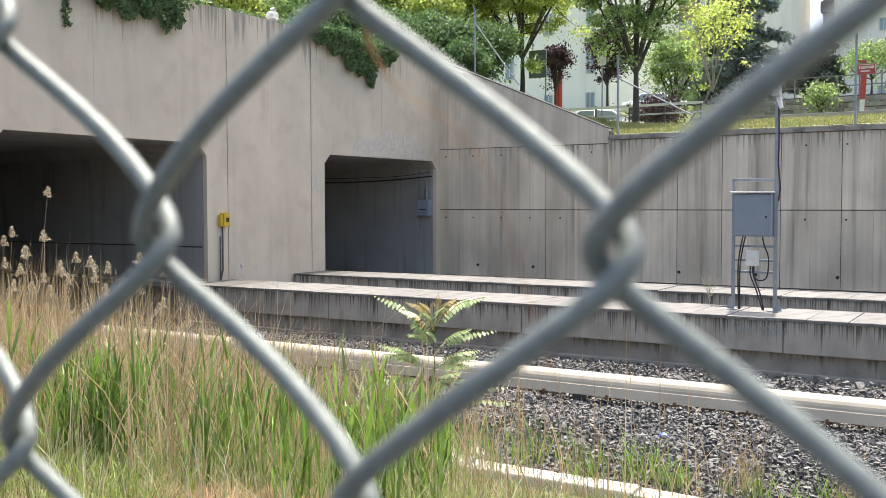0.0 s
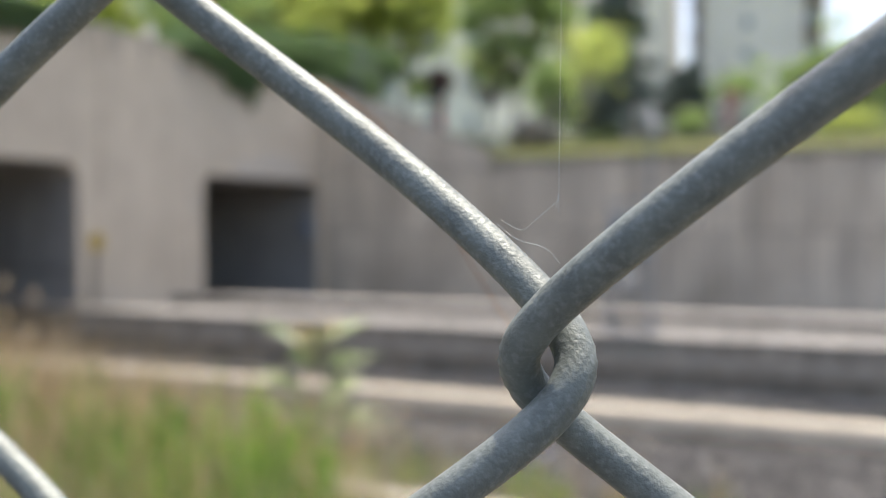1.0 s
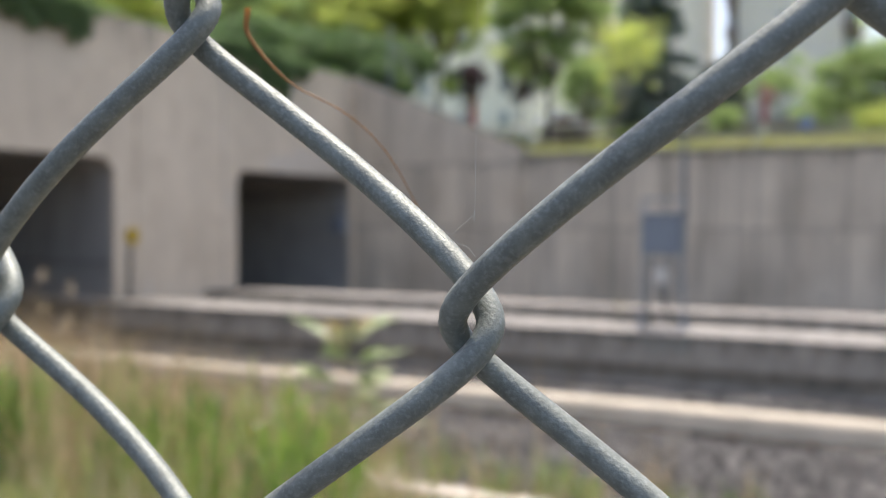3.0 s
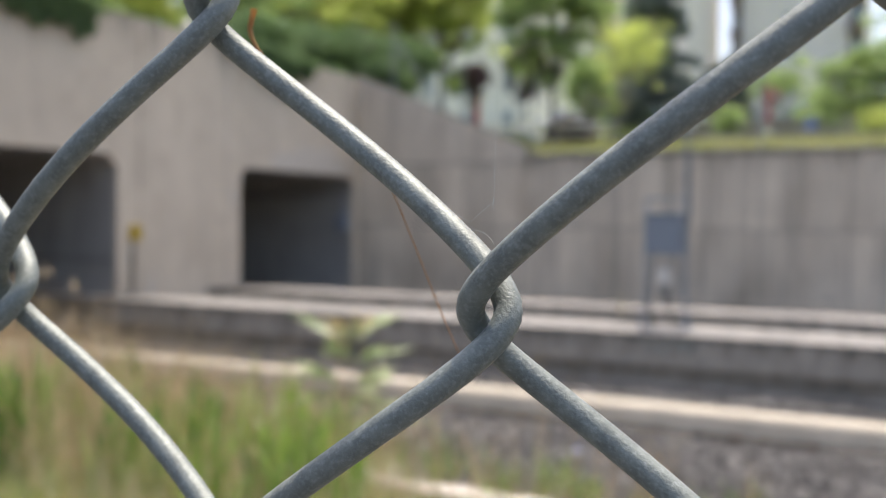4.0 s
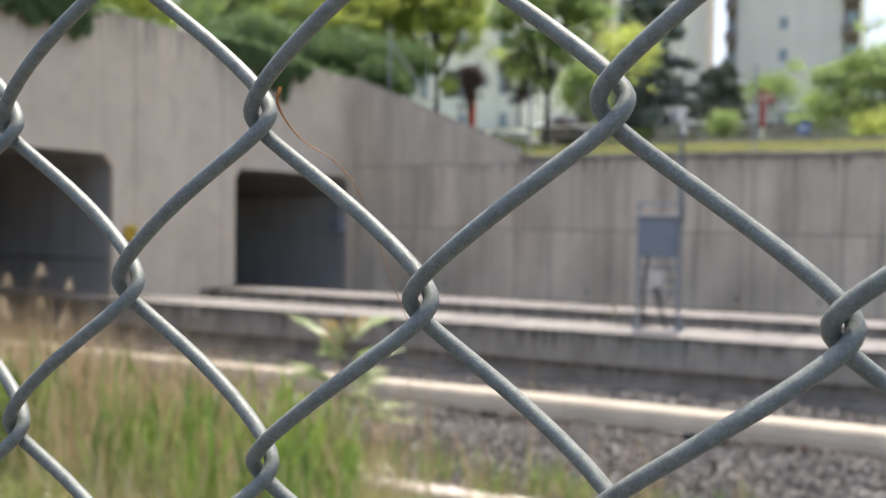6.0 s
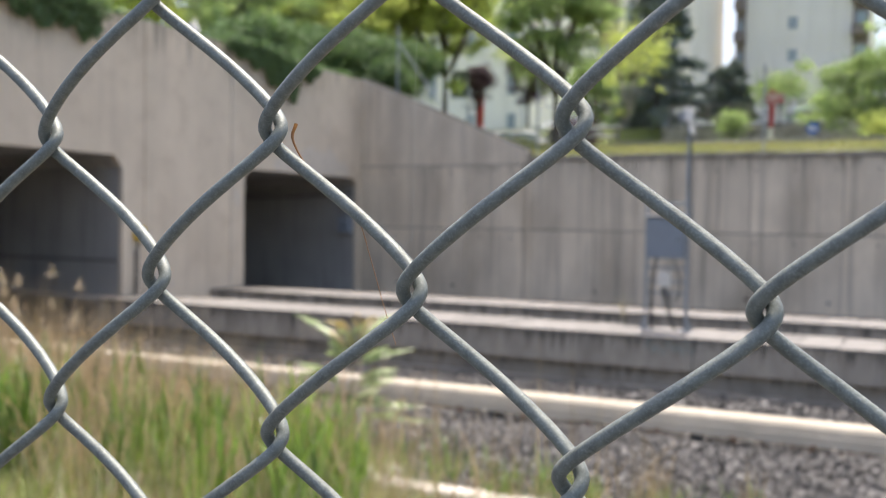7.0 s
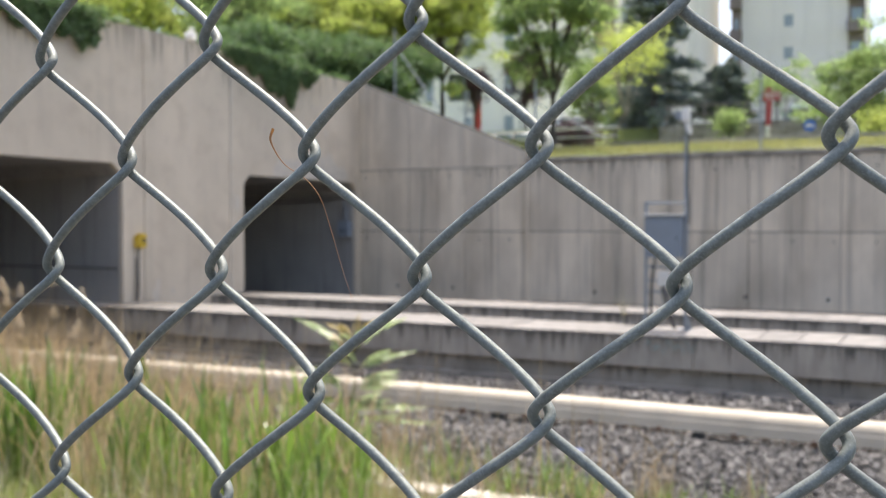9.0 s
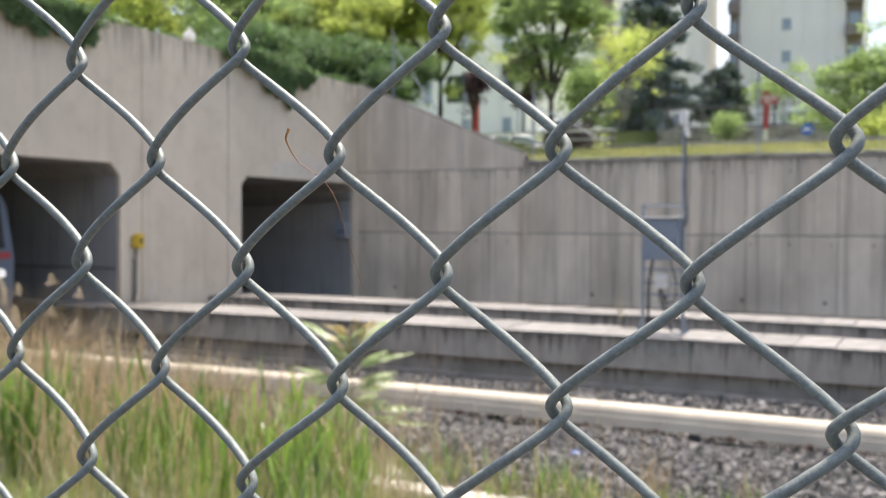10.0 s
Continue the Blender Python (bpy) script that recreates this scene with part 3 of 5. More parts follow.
        part("weep_hole", bm, "black", wall)
    return wall


retaining = build_retaining_wall()


def build_ledge(name, y0, y1, x0, x1, label, lip):
    """A walkway kerb: overhanging upper band, recessed foot, loose cover slabs on top."""
    led = thing(name, x0, y0, 0, label, "walkway", kind="structure")
    n = x1 - x0
    d = y1 - y0
    edges = [0, 4.2, 8.7, 13.35, 18.0, 24.0, n]
    for a, b in zip(edges, edges[1:]):
        part("band", boxes((a + 0.006, b - 0.006, 0, d, lip, LEDGE - 0.045), bevel=0.012), "ledge", led)
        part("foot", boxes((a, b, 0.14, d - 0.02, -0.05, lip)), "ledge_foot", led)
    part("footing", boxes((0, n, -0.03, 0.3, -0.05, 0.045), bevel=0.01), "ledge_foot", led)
    # darker top course over the first 1.29 m from the portal
    part("top_course", boxes((0.006, 1.29, -0.01, d, LEDGE - 0.045, LEDGE - 0.003), bevel=0.01), "dark_top", led, "dark concrete top near the portal")
    x, rng = 1.3, random.Random(3)
    shared = {}
    while x < n:
        w = 0.62
        me = shared.get("m")
        if me is None:
            ob = part("cover_slab", boxes((0.006, w - 0.006, -0.025, d, 0, 0.05), bevel=0.008), "slab", led)
            shared["m"] = ob.data
        else:
            ob = part("cover_slab", me, None, led)
        ob.location = (x, rng.uniform(-0.012, 0.008), LEDGE - 0.045 + rng.uniform(-0.004, 0.004))
        ob.rotation_euler = (rng.uniform(-0.004, 0.004), rng.uniform(-0.006, 0.006), rng.uniform(-0.006, 0.006))
        x += w
    return led


near_ledge = build_ledge("walkway_1", 15.80, 17.35, PX + 0.02, 12, "stained concrete walkway with pale cover slabs beside the track", 0.35)
far_ledge = build_ledge("walkway_2", 19.62, 21.0, PX + 0.02, 12, "second stained concrete walkway with pale cover slabs", 0.30)
# no opening here: a raised plate, the gap's shade given as dark colour
part("cable_slot", boxes((11.83, 12.35, 1.28, 1.42, LEDGE - 0.01, LEDGE + 0.014), bevel=0.003), "joint", near_ledge, "dark plate standing in for a shaded gap in the slabs")
tag = []
for k, (x, z) in enumerate(((0.0, 0.66), (0.10, 0.62), (0.20, 0.68), (0.30, 0.64), (0.38, 0.67))):
    tag.append((smooth_path([(12.55 + 1.7 * x, -0.004, z + 0.04), (12.61 + 1.7 * x, -0.004, z + 0.15 - 0.03 * (k % 2)), (12.68 + 1.7 * x, -0.004, z - 0.02), (12.74 + 1.7 * x, -0.004, z + 0.09)], 6), 0.006))
part("graffiti", tubes("graffiti", tag, "teal", 5), None, near_ledge, "faint teal sprayed scribble")
inner = thing("walkway_3", PX, 15.9, 0.78, "thin concrete walkway deck inside the tunnel", "walkway", kind="structure")
part("deck", boxes((-60, 0.0, 0, 0.655, 0, 0.12), bevel=0.01), "ledge", inner)
part("web", boxes((-60, 0.0, 0.5, 0.655, -0.8, 0)), "tunnel", inner)


# ---- track ----
def build_rail(y, label):
    ob = thing("rail", -8, y, -0.085, label, "rail", group="running rails", kind="structure")
    prof = [(-0.075, 0.0), (0.075, 0.0), (0.075, 0.012), (0.012, 0.035), (0.010, 0.12), (0.036, 0.135), (0.036, 0.165), (-0.036, 0.165), (-0.036, 0.135), (-0.010, 0.12), (-0.012, 0.035), (-0.075, 0.012)]
    part("web", prism(prof, "x", -45, 20), "rust", ob)
    part("head", boxes((-45, 20, -0.033, 0.033, 0.165, 0.172)), "railtop", ob)


for yy in (12.60, 14.04, 22.9, 24.34):
    build_rail(yy, "rusty steel running rail with a worn bright head")


def build_cover_rail():
    """The pale cover over the conductor rail, in lengths, with clips beneath."""
    ob = thing("conductor_rail_cover", -8, 12.1, 0, "cream plastic cover board over a conductor rail on brackets", "rail cover")
    prof = [(-0.150, 0.17), (-0.128, 0.295), (-0.117, 0.305), (-0.113, 0.335), (-0.101, 0.372), (-0.078, 0.408), (-0.045, 0.433), (0.0, 0.447), (0.07, 0.45), (0.11, 0.42), (0.115, 0.20),
            (0.10, 0.20), (0.095, 0.41), (0.06, 0.43), (0.0, 0.43), (-0.04, 0.417), (-0.068, 0.395), (-0.088, 0.365), (-0.10, 0.33), (-0.105, 0.30), (-0.125, 0.17)]
    cuts = [-9.0, -4.1, 2.1, 7.0, 12.0]
    for a, b in zip(cuts, cuts[1:]):
        part("cover_board", prism(prof, "x", a + 0.004, b - 0.004), "cover", ob)
    for c in cuts[1:-1]:
        part("joint_collar", prism([(y * 1.03, 0.305 + (z - 0.305) * 1.03) for y, z in prof], "x", c - 0.03, c + 0.03), "cover", ob)
    part("conductor", boxes((-9, 12, -0.04, 0.04, 0.2, 0.30)), "rust", ob)
    for i in range(22):
        x = -8.8 + i * 0.92
        part("clip", boxes((x - 0.03, x + 0.03, -0.155, 0.10, 0.14, 0.168), (x - 0.015, x + 0.015, -0.172, -0.146, 0.15, 0.20)), "rust", ob)
        if i % 3 == 0:
            part("bracket", boxes((x + 0.4, x + 0.52, -0.10, 0.12, -0.04, 0.2), bevel=0.01), "joint", ob)


build_cover_rail()


def build_ballast():
    """Broken stone over the bed, heaped a little towards the kerb."""
    rng = np.random.default_rng(11)
    def zone(n, x0, x1, y0, y1, lo, hi, heap):
        x, y = rng.uniform(x0, x1, n), rng.uniform(y0, y1, n)
        z = heap(x, y) + rng.uniform(-0.02, 0.05, n)
        return np.stack([x, y, z, rng.uniform(lo, hi, n)], 1)
    near = lambda x, y: 0.01 + 0.075 * np.clip((y - 8.6) / 1.5, 0, 1) * np.clip((12.15 - y) / 0.5, 0, 1) + 0.03 * np.sin(x * 2.3) * np.sin(y * 3.1)
    S = np.concatenate([
        zone(33000, -9.5, 1.5, 8.45, 12.4, 0.021, 0.046, near),
        zone(6500, -17, -9.5, 9.0, 12.4, 0.03, 0.055, near),
        zone(16000, -17, 2.0, 12.3, 15.75, 0.021, 0.045, lambda x, y: -0.03 + 0.07 * np.clip((15.6 - y) / 1.2, 0, 1)),
        zone(350, -6, 0, 12.5, 15.5, 0.05, 0.08, lambda x, y: 0.03 + 0 * x),
    ])
    n = len(S)
    cube = np.array([[x, y, z] for x in (-1, 1) for y in (-1, 1) for z in (-1, 1)], float)
    V = cube[None] * rng.uniform(0.30, 1.2, (n, 8, 3)) * rng.uniform(0.4, 1.3, (n, 1, 3))
    V *= np.array([1.15, 1.0, 0.62])
    # lying mostly flat, turned any way and tilted a little
    turn, tilt, way = rng.uniform(0, np.pi, n), np.abs(rng.normal(0, 0.30, n)), rng.uniform(0, 2 * np.pi, n)
    w, x, y, z = np.cos(turn) * np.cos(tilt), np.sin(tilt) * np.cos(way), np.sin(tilt) * np.sin(way), np.sin(turn) * np.cos(tilt)
    R = np.stack([1 - 2 * (y * y + z * z), 2 * (x * y - z * w), 2 * (x * z + y * w), 2 * (x * y + z * w), 1 - 2 * (x * x + z * z), 2 * (y * z - x * w),
                  2 * (x * z - y * w), 2 * (y * z + x * w), 1 - 2 * (x * x + y * y)], 1).reshape(n, 3, 3)
    V = np.einsum("nij,nkj->nki", R, V) * (S[:, 3] * 0.72)[:, None, None] + S[:, None, :3]
    F = np.array([[0, 1, 3, 2], [4, 6, 7, 5], [0, 4, 5, 1], [2, 3, 7, 6], [0, 2, 6, 4], [1, 5, 7, 3]])
    F = (F[None] + (np.arange(n) * 8)[:, None, None]).reshape(-1, 4)
    tagged(new("ballast", fast_mesh("ballast", V.reshape(-1, 3), F, MAT["ballast"])), "angular dark and pale grey crushed stone ballast", "gravel", kind="stuff")


build_ballast()


def build_kerb():
    """Pale broken kerb stones along the edge of the ballast."""
    kerb = thing("kerb", -7.5, 8.4, 0.0, "pale worn kerb of concrete blocks half buried in weeds", "kerb", kind="structure")
    rng = random.Random(5)
    x = 0.0
    while x < 10.5:
        w = rng.uniform(0.7, 1.05)
        y = -0.028 * min(x, 6) + rng.uniform(-0.015, 0.015)
        bm = boxes((x, x + w - 0.02, y - 0.12, y + 0.14, -0.1, 0.15 + rng.uniform(-0.02, 0.01)), bevel=0.022)
        for v in bm.verts:
            v.co += noise.noise_vector(v.co * 5) * 0.02
        part("kerb_block", bm, "kerb", kerb)
        x += w
    bm = bmesh.new()
    for i in range(5):
        c = Vector((1.1 + 0.34 * i, 0.28 + 0.1 * math.sin(i * 2), 0.1))
        bmesh.ops.create_icosphere(bm, subdivisions=2, radius=0.12, matrix=Matrix.Translation(c) @ Matrix.Diagonal((1.5, 0.9, 0.5, 1)))
    for v in bm.verts:
        v.co += noise.noise_vector(v.co * 7) * 0.05
    part("rubble", bm, "kerb", kerb, "broken lump of pale concrete")


build_kerb()


def build_litter():
    """A crumpled scrap of blue plastic on the stones."""
    ob = thing("plastic_scrap", -3.58, 10.55, 0.10, "crumpled blue and white plastic scrap on the ballast", "litter")
    bm = bmesh.new()
    bmesh.ops.create_icosphere(bm, subdivisions=2, radius=0.045, matrix=Matrix.Diagonal((1.3, 0.9, 0.8, 1)))
    for v in bm.verts:
        v.co += noise.noise_vector(v.co * 40) * 0.02
    part("film", bm, "blue", ob)
    part("label_strip", boxes((-0.02, 0.05, -0.05, -0.03, -0.01, 0.03), bevel=0.004), "white", ob)


def build_sack():
    """A crumpled white bag left on the portal's top edge."""
    ob = thing("plastic_sack", PX - 0.16, 19.1, 7.39, "crumpled white plastic sack on the portal edge", "litter")
    bm = bmesh.new()
    bmesh.ops.create_icosphere(bm, subdivisions=3, radius=0.17, matrix=Matrix.Translation((0, 0, 0.15)) @ Matrix.Diagonal((0.7, 1.15, 0.95, 1)))
    for v in bm.verts:
        v.co += noise.noise_vector(v.co * 11) * 0.05
        v.co.z = max(v.co.z, 0.0)
    part("bag", bm, "white", ob)
    bm = bmesh.new()
    bmesh.ops.create_cone(bm, cap_ends=True, segments=10, radius1=0.035, radius2=0.075, depth=0.12, matrix=Matrix.Translation((0.0, 0.05, 0.34)) @ Matrix.Rotation(0.4, 4, "X"))
    for v in bm.verts:
        v.co += noise.noise_vector(v.co * 25) * 0.02
    part("knotted_neck", bm, "white", ob)


build_litter()
build_sack()


# ---- the cabinet on the walkway ----
def build_cabinet():
    ob = thing("electrical_cabinet", -4.14, 16.75, LEDGE, "grey steel trackside cabinet on a galvanised frame with hanging cables", "cabinet")
    part("post", boxes((-0.365, -0.315, -0.03, 0.03, 0, 2.22), bevel=0.004), "steel", ob)
    post = part("post", boxes((0.335, 0.395, -0.03, 0.03, 0, 3.66), bevel=0.004), "steel", ob, "tall galvanised post")
    part("base_plate", boxes((-0.43, -0.25, -0.09, 0.09, 0, 0.02), bevel=0.003), "steel", ob)
    part("base_plate", boxes((0.26, 0.46, -0.10, 0.10, 0, 0.02), bevel=0.003), "steel", ob)
    for x0, x1 in ((-0.40, -0.37), (0.395, 0.43)):
        part("gusset", prism([(x0 - 0.04, 0.02), (x1 + 0.04, 0.02), (x1, 0.22), (x0, 0.22)], "y", -0.006, 0.006), "steel", ob)
    part("top_bar", boxes((-0.365, 0.335, -0.03, 0.03, 2.20, 2.25), bevel=0.004), "steel", ob)
    for z in (0.66, 0.86, 1.10):
        part("cross_bar", boxes((-0.32, 0.34, -0.02, 0.02, z - 0.02, z + 0.02), bevel=0.003), "steel", ob)
    body = part("body", boxes((-0.305, 0.325, -0.20, 0.06, 1.27, 2.0), bevel=0.012), "cabinet", ob)
    door = part("door", boxes((-0.29, 0.31, -0.222, -0.203, 1.285, 1.97), bevel=0.006), "cabinet", body)
    part("lock", boxes((0.235, 0.265, -0.235, -0.222, 1.58, 1.62), bevel=0.005), "black", body)
    part("hinge", boxes((-0.30, -0.285, -0.235, -0.2, 1.86, 1.92), bevel=0.003), "steel", body)
    part("rain_hood", boxes((-0.33, 0.35, -0.27, 0.08, 2.0, 2.03), bevel=0.008), "white", ob, "pale sheet rain hood")
    part("junction_box", boxes((-0.105, 0.105, -0.13, -0.02, 0.77, 1.03), bevel=0.02), "white", ob, "cream plastic junction box")
    part("box_lid", boxes((-0.10, 0.10, -0.145, -0.13, 0.89, 1.025), bevel=0.012), "white", ob)
    runs = [[(-0.16, -0.08, 1.27), (-0.20, -0.09, 1.05), (-0.235, -0.09, 0.7), (-0.22, -0.08, 0.02)],
            [(-0.12, -0.08, 1.27), (-0.16, -0.10, 1.05), (-0.20, -0.10, 0.7), (-0.20, -0.08, 0.02)],
            [(0.16, -0.08, 1.27), (0.20, -0.10, 1.12), (0.27, -0.09, 0.9), (0.24, -0.09, 0.58), (0.10, -0.1, 0.53), (0.04, -0.1, 0.62), (0.03, -0.08, 0.77)],
            [(-0.03, -0.08, 0.77), (-0.02, -0.1, 0.6), (0.08, -0.1, 0.35), (0.18, -0.08, 0.02)],
            [(0.0, -0.08, 0.77), (0.03, -0.1, 0.6), (0.14, -0.1, 0.3), (0.20, -0.08, 0.02)]]
    for r in runs:
        part("cable", tubes("cable", [(smooth_path(r, 8), 0.012)], "black", 8), None, ob)
    part("cable", tubes("cable", [(smooth_path([(0.405, -0.02, 1.86), (0.425, -0.03, 2.1), (0.40, -0.035, 2.5), (0.405, -0.035, 3.0), (0.39, -0.035, 3.6)], 8), 0.013)], "black", 8), None, ob)
    for z in (1.3, 1.86, 2.12, 2.55, 3.1):
        part("strap", boxes((0.33, 0.40, -0.036, 0.036, z, z + 0.02)), "steel", ob)
    lamp = part("floodlight", boxes((0.30, 0.43, -0.16, 0.04, 3.60, 3.86), bevel=0.03), "white", ob, "white floodlight head")
    part("bracket", boxes((0.18, 0.30, -0.06, 0.0, 3.66, 3.82), bevel=0.01), "steel", lamp)
    part("reflector", prism([(0.36, 3.58), (0.42, 3.40), (0.46, 3.42), (0.43, 3.60)], "y", -0.12, 0.0), "white", lamp)


build_cabinet()


def build_alarm_box():
    ob = thing("alarm_box", PX + 0.004, 17.03, 2.36, "yellow call box with a conduit on the portal wall", "call box")
    part("housing", boxes((0, 0.14, -0.06, 0.15, -0.17, 0.17), bevel=0.015), "yellow", ob)
    part("side_panel", boxes((0.0, 0.11, -0.14, -0.064, -0.15, 0.12), bevel=0.012), "yellow", ob)
    part("dial", boxes((0.14, 0.16, 0.01, 0.09, -0.05, 0.05), bevel=0.012), "black", ob)
    part("conduit", tubes("conduit", [([(0.04, -0.02, -0.17), (0.04, -0.02, -1.0), (0.04, -0.02, -1.2), (0.04, -0.10, -1.46)], 0.02), ([(0.04, -0.10, -0.4), (0.04, -0.10, -1.46)], 0.016)], "joint", 8), None, ob)


build_alarm_box()


# ---- trees and planting ----
def build_tree(name, x, y, height, crown, leaf, label, seed, leaves=4500, size=0.16, trunk=0.16, fork=0.35, bark="bark", lean=0.0, category="tree", clump=0.42, limbs=7):
    """A tapered trunk, limbs that split twice, and leaves in clumps round the twig ends. crown: half-widths and centre height."""
    rng = np.random.default_rng(seed)
    z0 = ground_height(x, y)
    ob = thing(name, x, y, z0 - 0.05, label, category)
    cw, cz, ch = crown
    fz = height * fork
    trunk_path = smooth_path([(0, 0, 0), (lean * 0.3, 0.02, fz * 0.5), (lean * 0.8, 0.0, fz), (lean * 1.2, 0.05, cz)], 6)
    rad = np.linspace(trunk, trunk * 0.35, len(trunk_path))
    rad[0] *= 1.35
    paths = [(trunk_path, rad)]
    tips = []
    top = np.array([lean * 0.9, 0, fz])
    for i in range(limbs):
        az = i / limbs * 2 * np.pi + rng.uniform(-0.4, 0.4)
        u = rng.uniform(0.45, 0.95)
        el = rng.uniform(-0.35, 1.0)
        end = np.array([lean + cw * u * np.cos(az), cw * u * np.sin(az), cz + ch * el * 0.75])
        mid = (top + end) / 2 + np.array([0, 0, 0.12 * ch]) + rng.normal(size=3) * 0.08 * cw
        p = smooth_path([tuple(top), tuple(mid), tuple(end)], 5)
        paths.append((p, np.linspace(trunk * 0.5, trunk * 0.1, len(p))))
        tips.append(end)
        for k in range(4):
            s = np.array(p[rng.integers(4, len(p) - 1)])
            e = s + rng.normal(size=3) * np.array([cw, cw, ch]) * 0.38
            m2 = (s + e) / 2 + rng.normal(size=3) * 0.06 * cw
            q = smooth_path([tuple(s), tuple(m2), tuple(e)], 3)
            paths.append((q, np.linspace(trunk * 0.2, trunk * 0.05, len(q))))
            tips.append(e)
    part("trunk", tubes("trunk", paths, bark, 7), None, ob)
    centres = []
    n_extra = len(tips) * 2
    d = rng.normal(size=(n_extra, 3))
    d /= np.linalg.norm(d, axis=1)[:, None]
    d[:, 2] = np.where(d[:, 2] < -0.35, -d[:, 2], d[:, 2])
    extra = np.array([lean, 0, cz]) + d * rng.uniform(0.45, 1.0, (n_extra, 1)) * np.array([cw, cw, ch])
    allc = np.concatenate([np.array(tips), extra])
    per = max(8, int(leaves * 1.9) // len(allc))
    for c in allc:
        r = clump * rng.uniform(0.6, 1.4)
        centres.append(c + rng.normal(size=(per, 3)) * r * np.array([1, 1, 0.6]) * 0.6)
    V, F = leaf_arrays(np.concatenate(centres), size * 0.62, rng, 0.3)
    part("crown", fast_mesh("crown", V, F, MAT[leaf]), None, ob)
    return ob


def build_conifer(name, x, y, height, width, leaf, label, seed, sprays=5200, size=0.22):
    rng = np.random.default_rng(seed)
    ob = thing(name, x, y, ground_height(x, y) - 0.05, label, "tree")
    paths = [([(0, 0, 0), (0, 0, height * 0.5), (0, 0, height)], [0.16, 0.1, 0.02])]
    pts = []
    n = int(height * 9)
    for i in range(n):
        t = rng.uniform(0.06, 0.99)
        z = height * t
        L = width * (1 - t) ** 0.8 * rng.uniform(0.65, 1.15) + 0.1
        az = rng.uniform(0, 2 * np.pi)
        e = np.array([L * np.cos(az), L * np.sin(az), z - 0.18 * L])
        paths.append(([(0, 0, z), tuple((np.array([0, 0, z]) + e) / 2 + np.array([0, 0, 0.05])), tuple(e)], [0.03, 0.02, 0.008]))
        k = max(6, int(sprays * 2.2) // n)
        s = rng.uniform(0.15, 1, k)[:, None]
        p = np.array([0, 0, z]) * (1 - s) + e * s
        pts.append(p + rng.normal(size=(k, 3)) * np.array([0.13, 0.13, 0.09]) * (0.5 + L * 0.35))
    part("trunk", tubes("trunk", paths, "bark", 6), None, ob)
    V, F = leaf_arrays(np.concatenate(pts), size * 0.6, rng, 0.6, 2.4)
    part("crown", fast_mesh("crown", V, F, MAT[leaf]), None, ob)


build_tree("tree", -12.25, 32.8, 6.2, (2.15, 4.95, 1.6), "leaf", "broad green street tree with forked dark trunk", 1, 12000, 0.135, 0.15, 0.30, limbs=11, clump=0.34)
build_tree("tree", -12.15, 37.6, 5.6, (1.6, 4.2, 1.6), "leaf_light", "slender leaning young tree with pale bark and yellow-green leaves", 2, 1400, 0.125, 0.055, 0.34, "bark_pale", lean=1.35, clump=0.30)
build_tree("tree", -16.25, 40.0, 5.3, (0.85, 4.28, 0.78), "leaf_purple", "small round purple-leaved plum tree", 3, 6500, 0.12, 0.09, 0.5, clump=0.30)
build_tree("tree", -17.8, 38.0, 4.2, (0.62, 3.38, 0.60), "leaf_purple", "small round purple-leaved plum tree", 4, 2600, 0.11, 0.07, 0.5, clump=0.26)
build_tree("tree", -17.6, 34.5, 6.6, (2.1, 4.75, 1.75), "leaf_light", "bushy yellow-green tree above the wall", 5, 16000, 0.128, 0.13, 0.32, limbs=11, clump=0.36)
build_tree("tree", -20.3, 33.5, 6.6, (2.6, 3.7, 2.4), "leaf_light", "dense yellow-green tree above the portal", 6, 16000, 0.125, 0.15, 0.3, limbs=10, clump=0.4)
build_tree("tree", -23.6, 35.0, 8.2, (3.0, 5.0, 2.8), "leaf", "tall dense green tree above the portal", 7, 12000, 0.15, 0.17, 0.3, limbs=10)
build_tree("tree", -24.5, 31.5, 6.2, (2.8, 3.5, 2.5), "leaf", "dense green tree above the portal", 8, 12000, 0.14, 0.13, 0.3, limbs=10)
build_tree("tree", -27.5, 33.5, 8.0, (3.2, 4.6, 3.0), "leaf", "tall dense green tree above the portal", 9, 9500, 0.16, 0.17, 0.3, limbs=10)
build_tree("tree", -30.0, 30.0, 6.4, (3.0, 3.5, 2.6), "leaf_light", "dense yellow-green tree above the portal", 10, 7500, 0.16, 0.15, 0.3, limbs=9)
build_tree("tree", -35.0, 33.0, 8.0, (3.6, 4.4, 3.0), "leaf", "tall dense green tree above the portal", 13, 6500, 0.18, 0.17, 0.3, limbs=9)
for k, (x, y, w, h, lf) in enumerate(((-23.0, 29.0, 1.7, 2.8, "leaf"), (-20.6, 29.2, 1.6, 2.6, "ivy"), (-18.9, 29.3, 1.5, 2.5, "ivy"), (-21.5, 31.0, 1.8, 3.0, "leaf"), (-25.5, 28.5, 1.7, 2.4, "leaf_light"),
                                      (-19.0, 27.9, 1.1, 2.0, "ivy"), (-27.5, 28.0, 1.8, 2.4, "leaf"), (-21.0, 26.4, 1.5, 2.2, "ivy"), (-19.2, 24.6, 1.3, 1.8, "ivy"), (-17.4, 29.2, 1.1, 2.0, "ivy"),
                                      (-16.6, 28.3, 0.6, 1.1, "ivy"), (-17.3, 30.8, 1.2, 2.2, "ivy"))):
    build_tree("shrub", x, y, h, (w, h * 0.52, h * 0.48), lf, "dense green shrub on the slope above the portal", 80 + k, 4600, 0.125, 0.05, 0.2, category="shrub", limbs=8, clump=0.34)
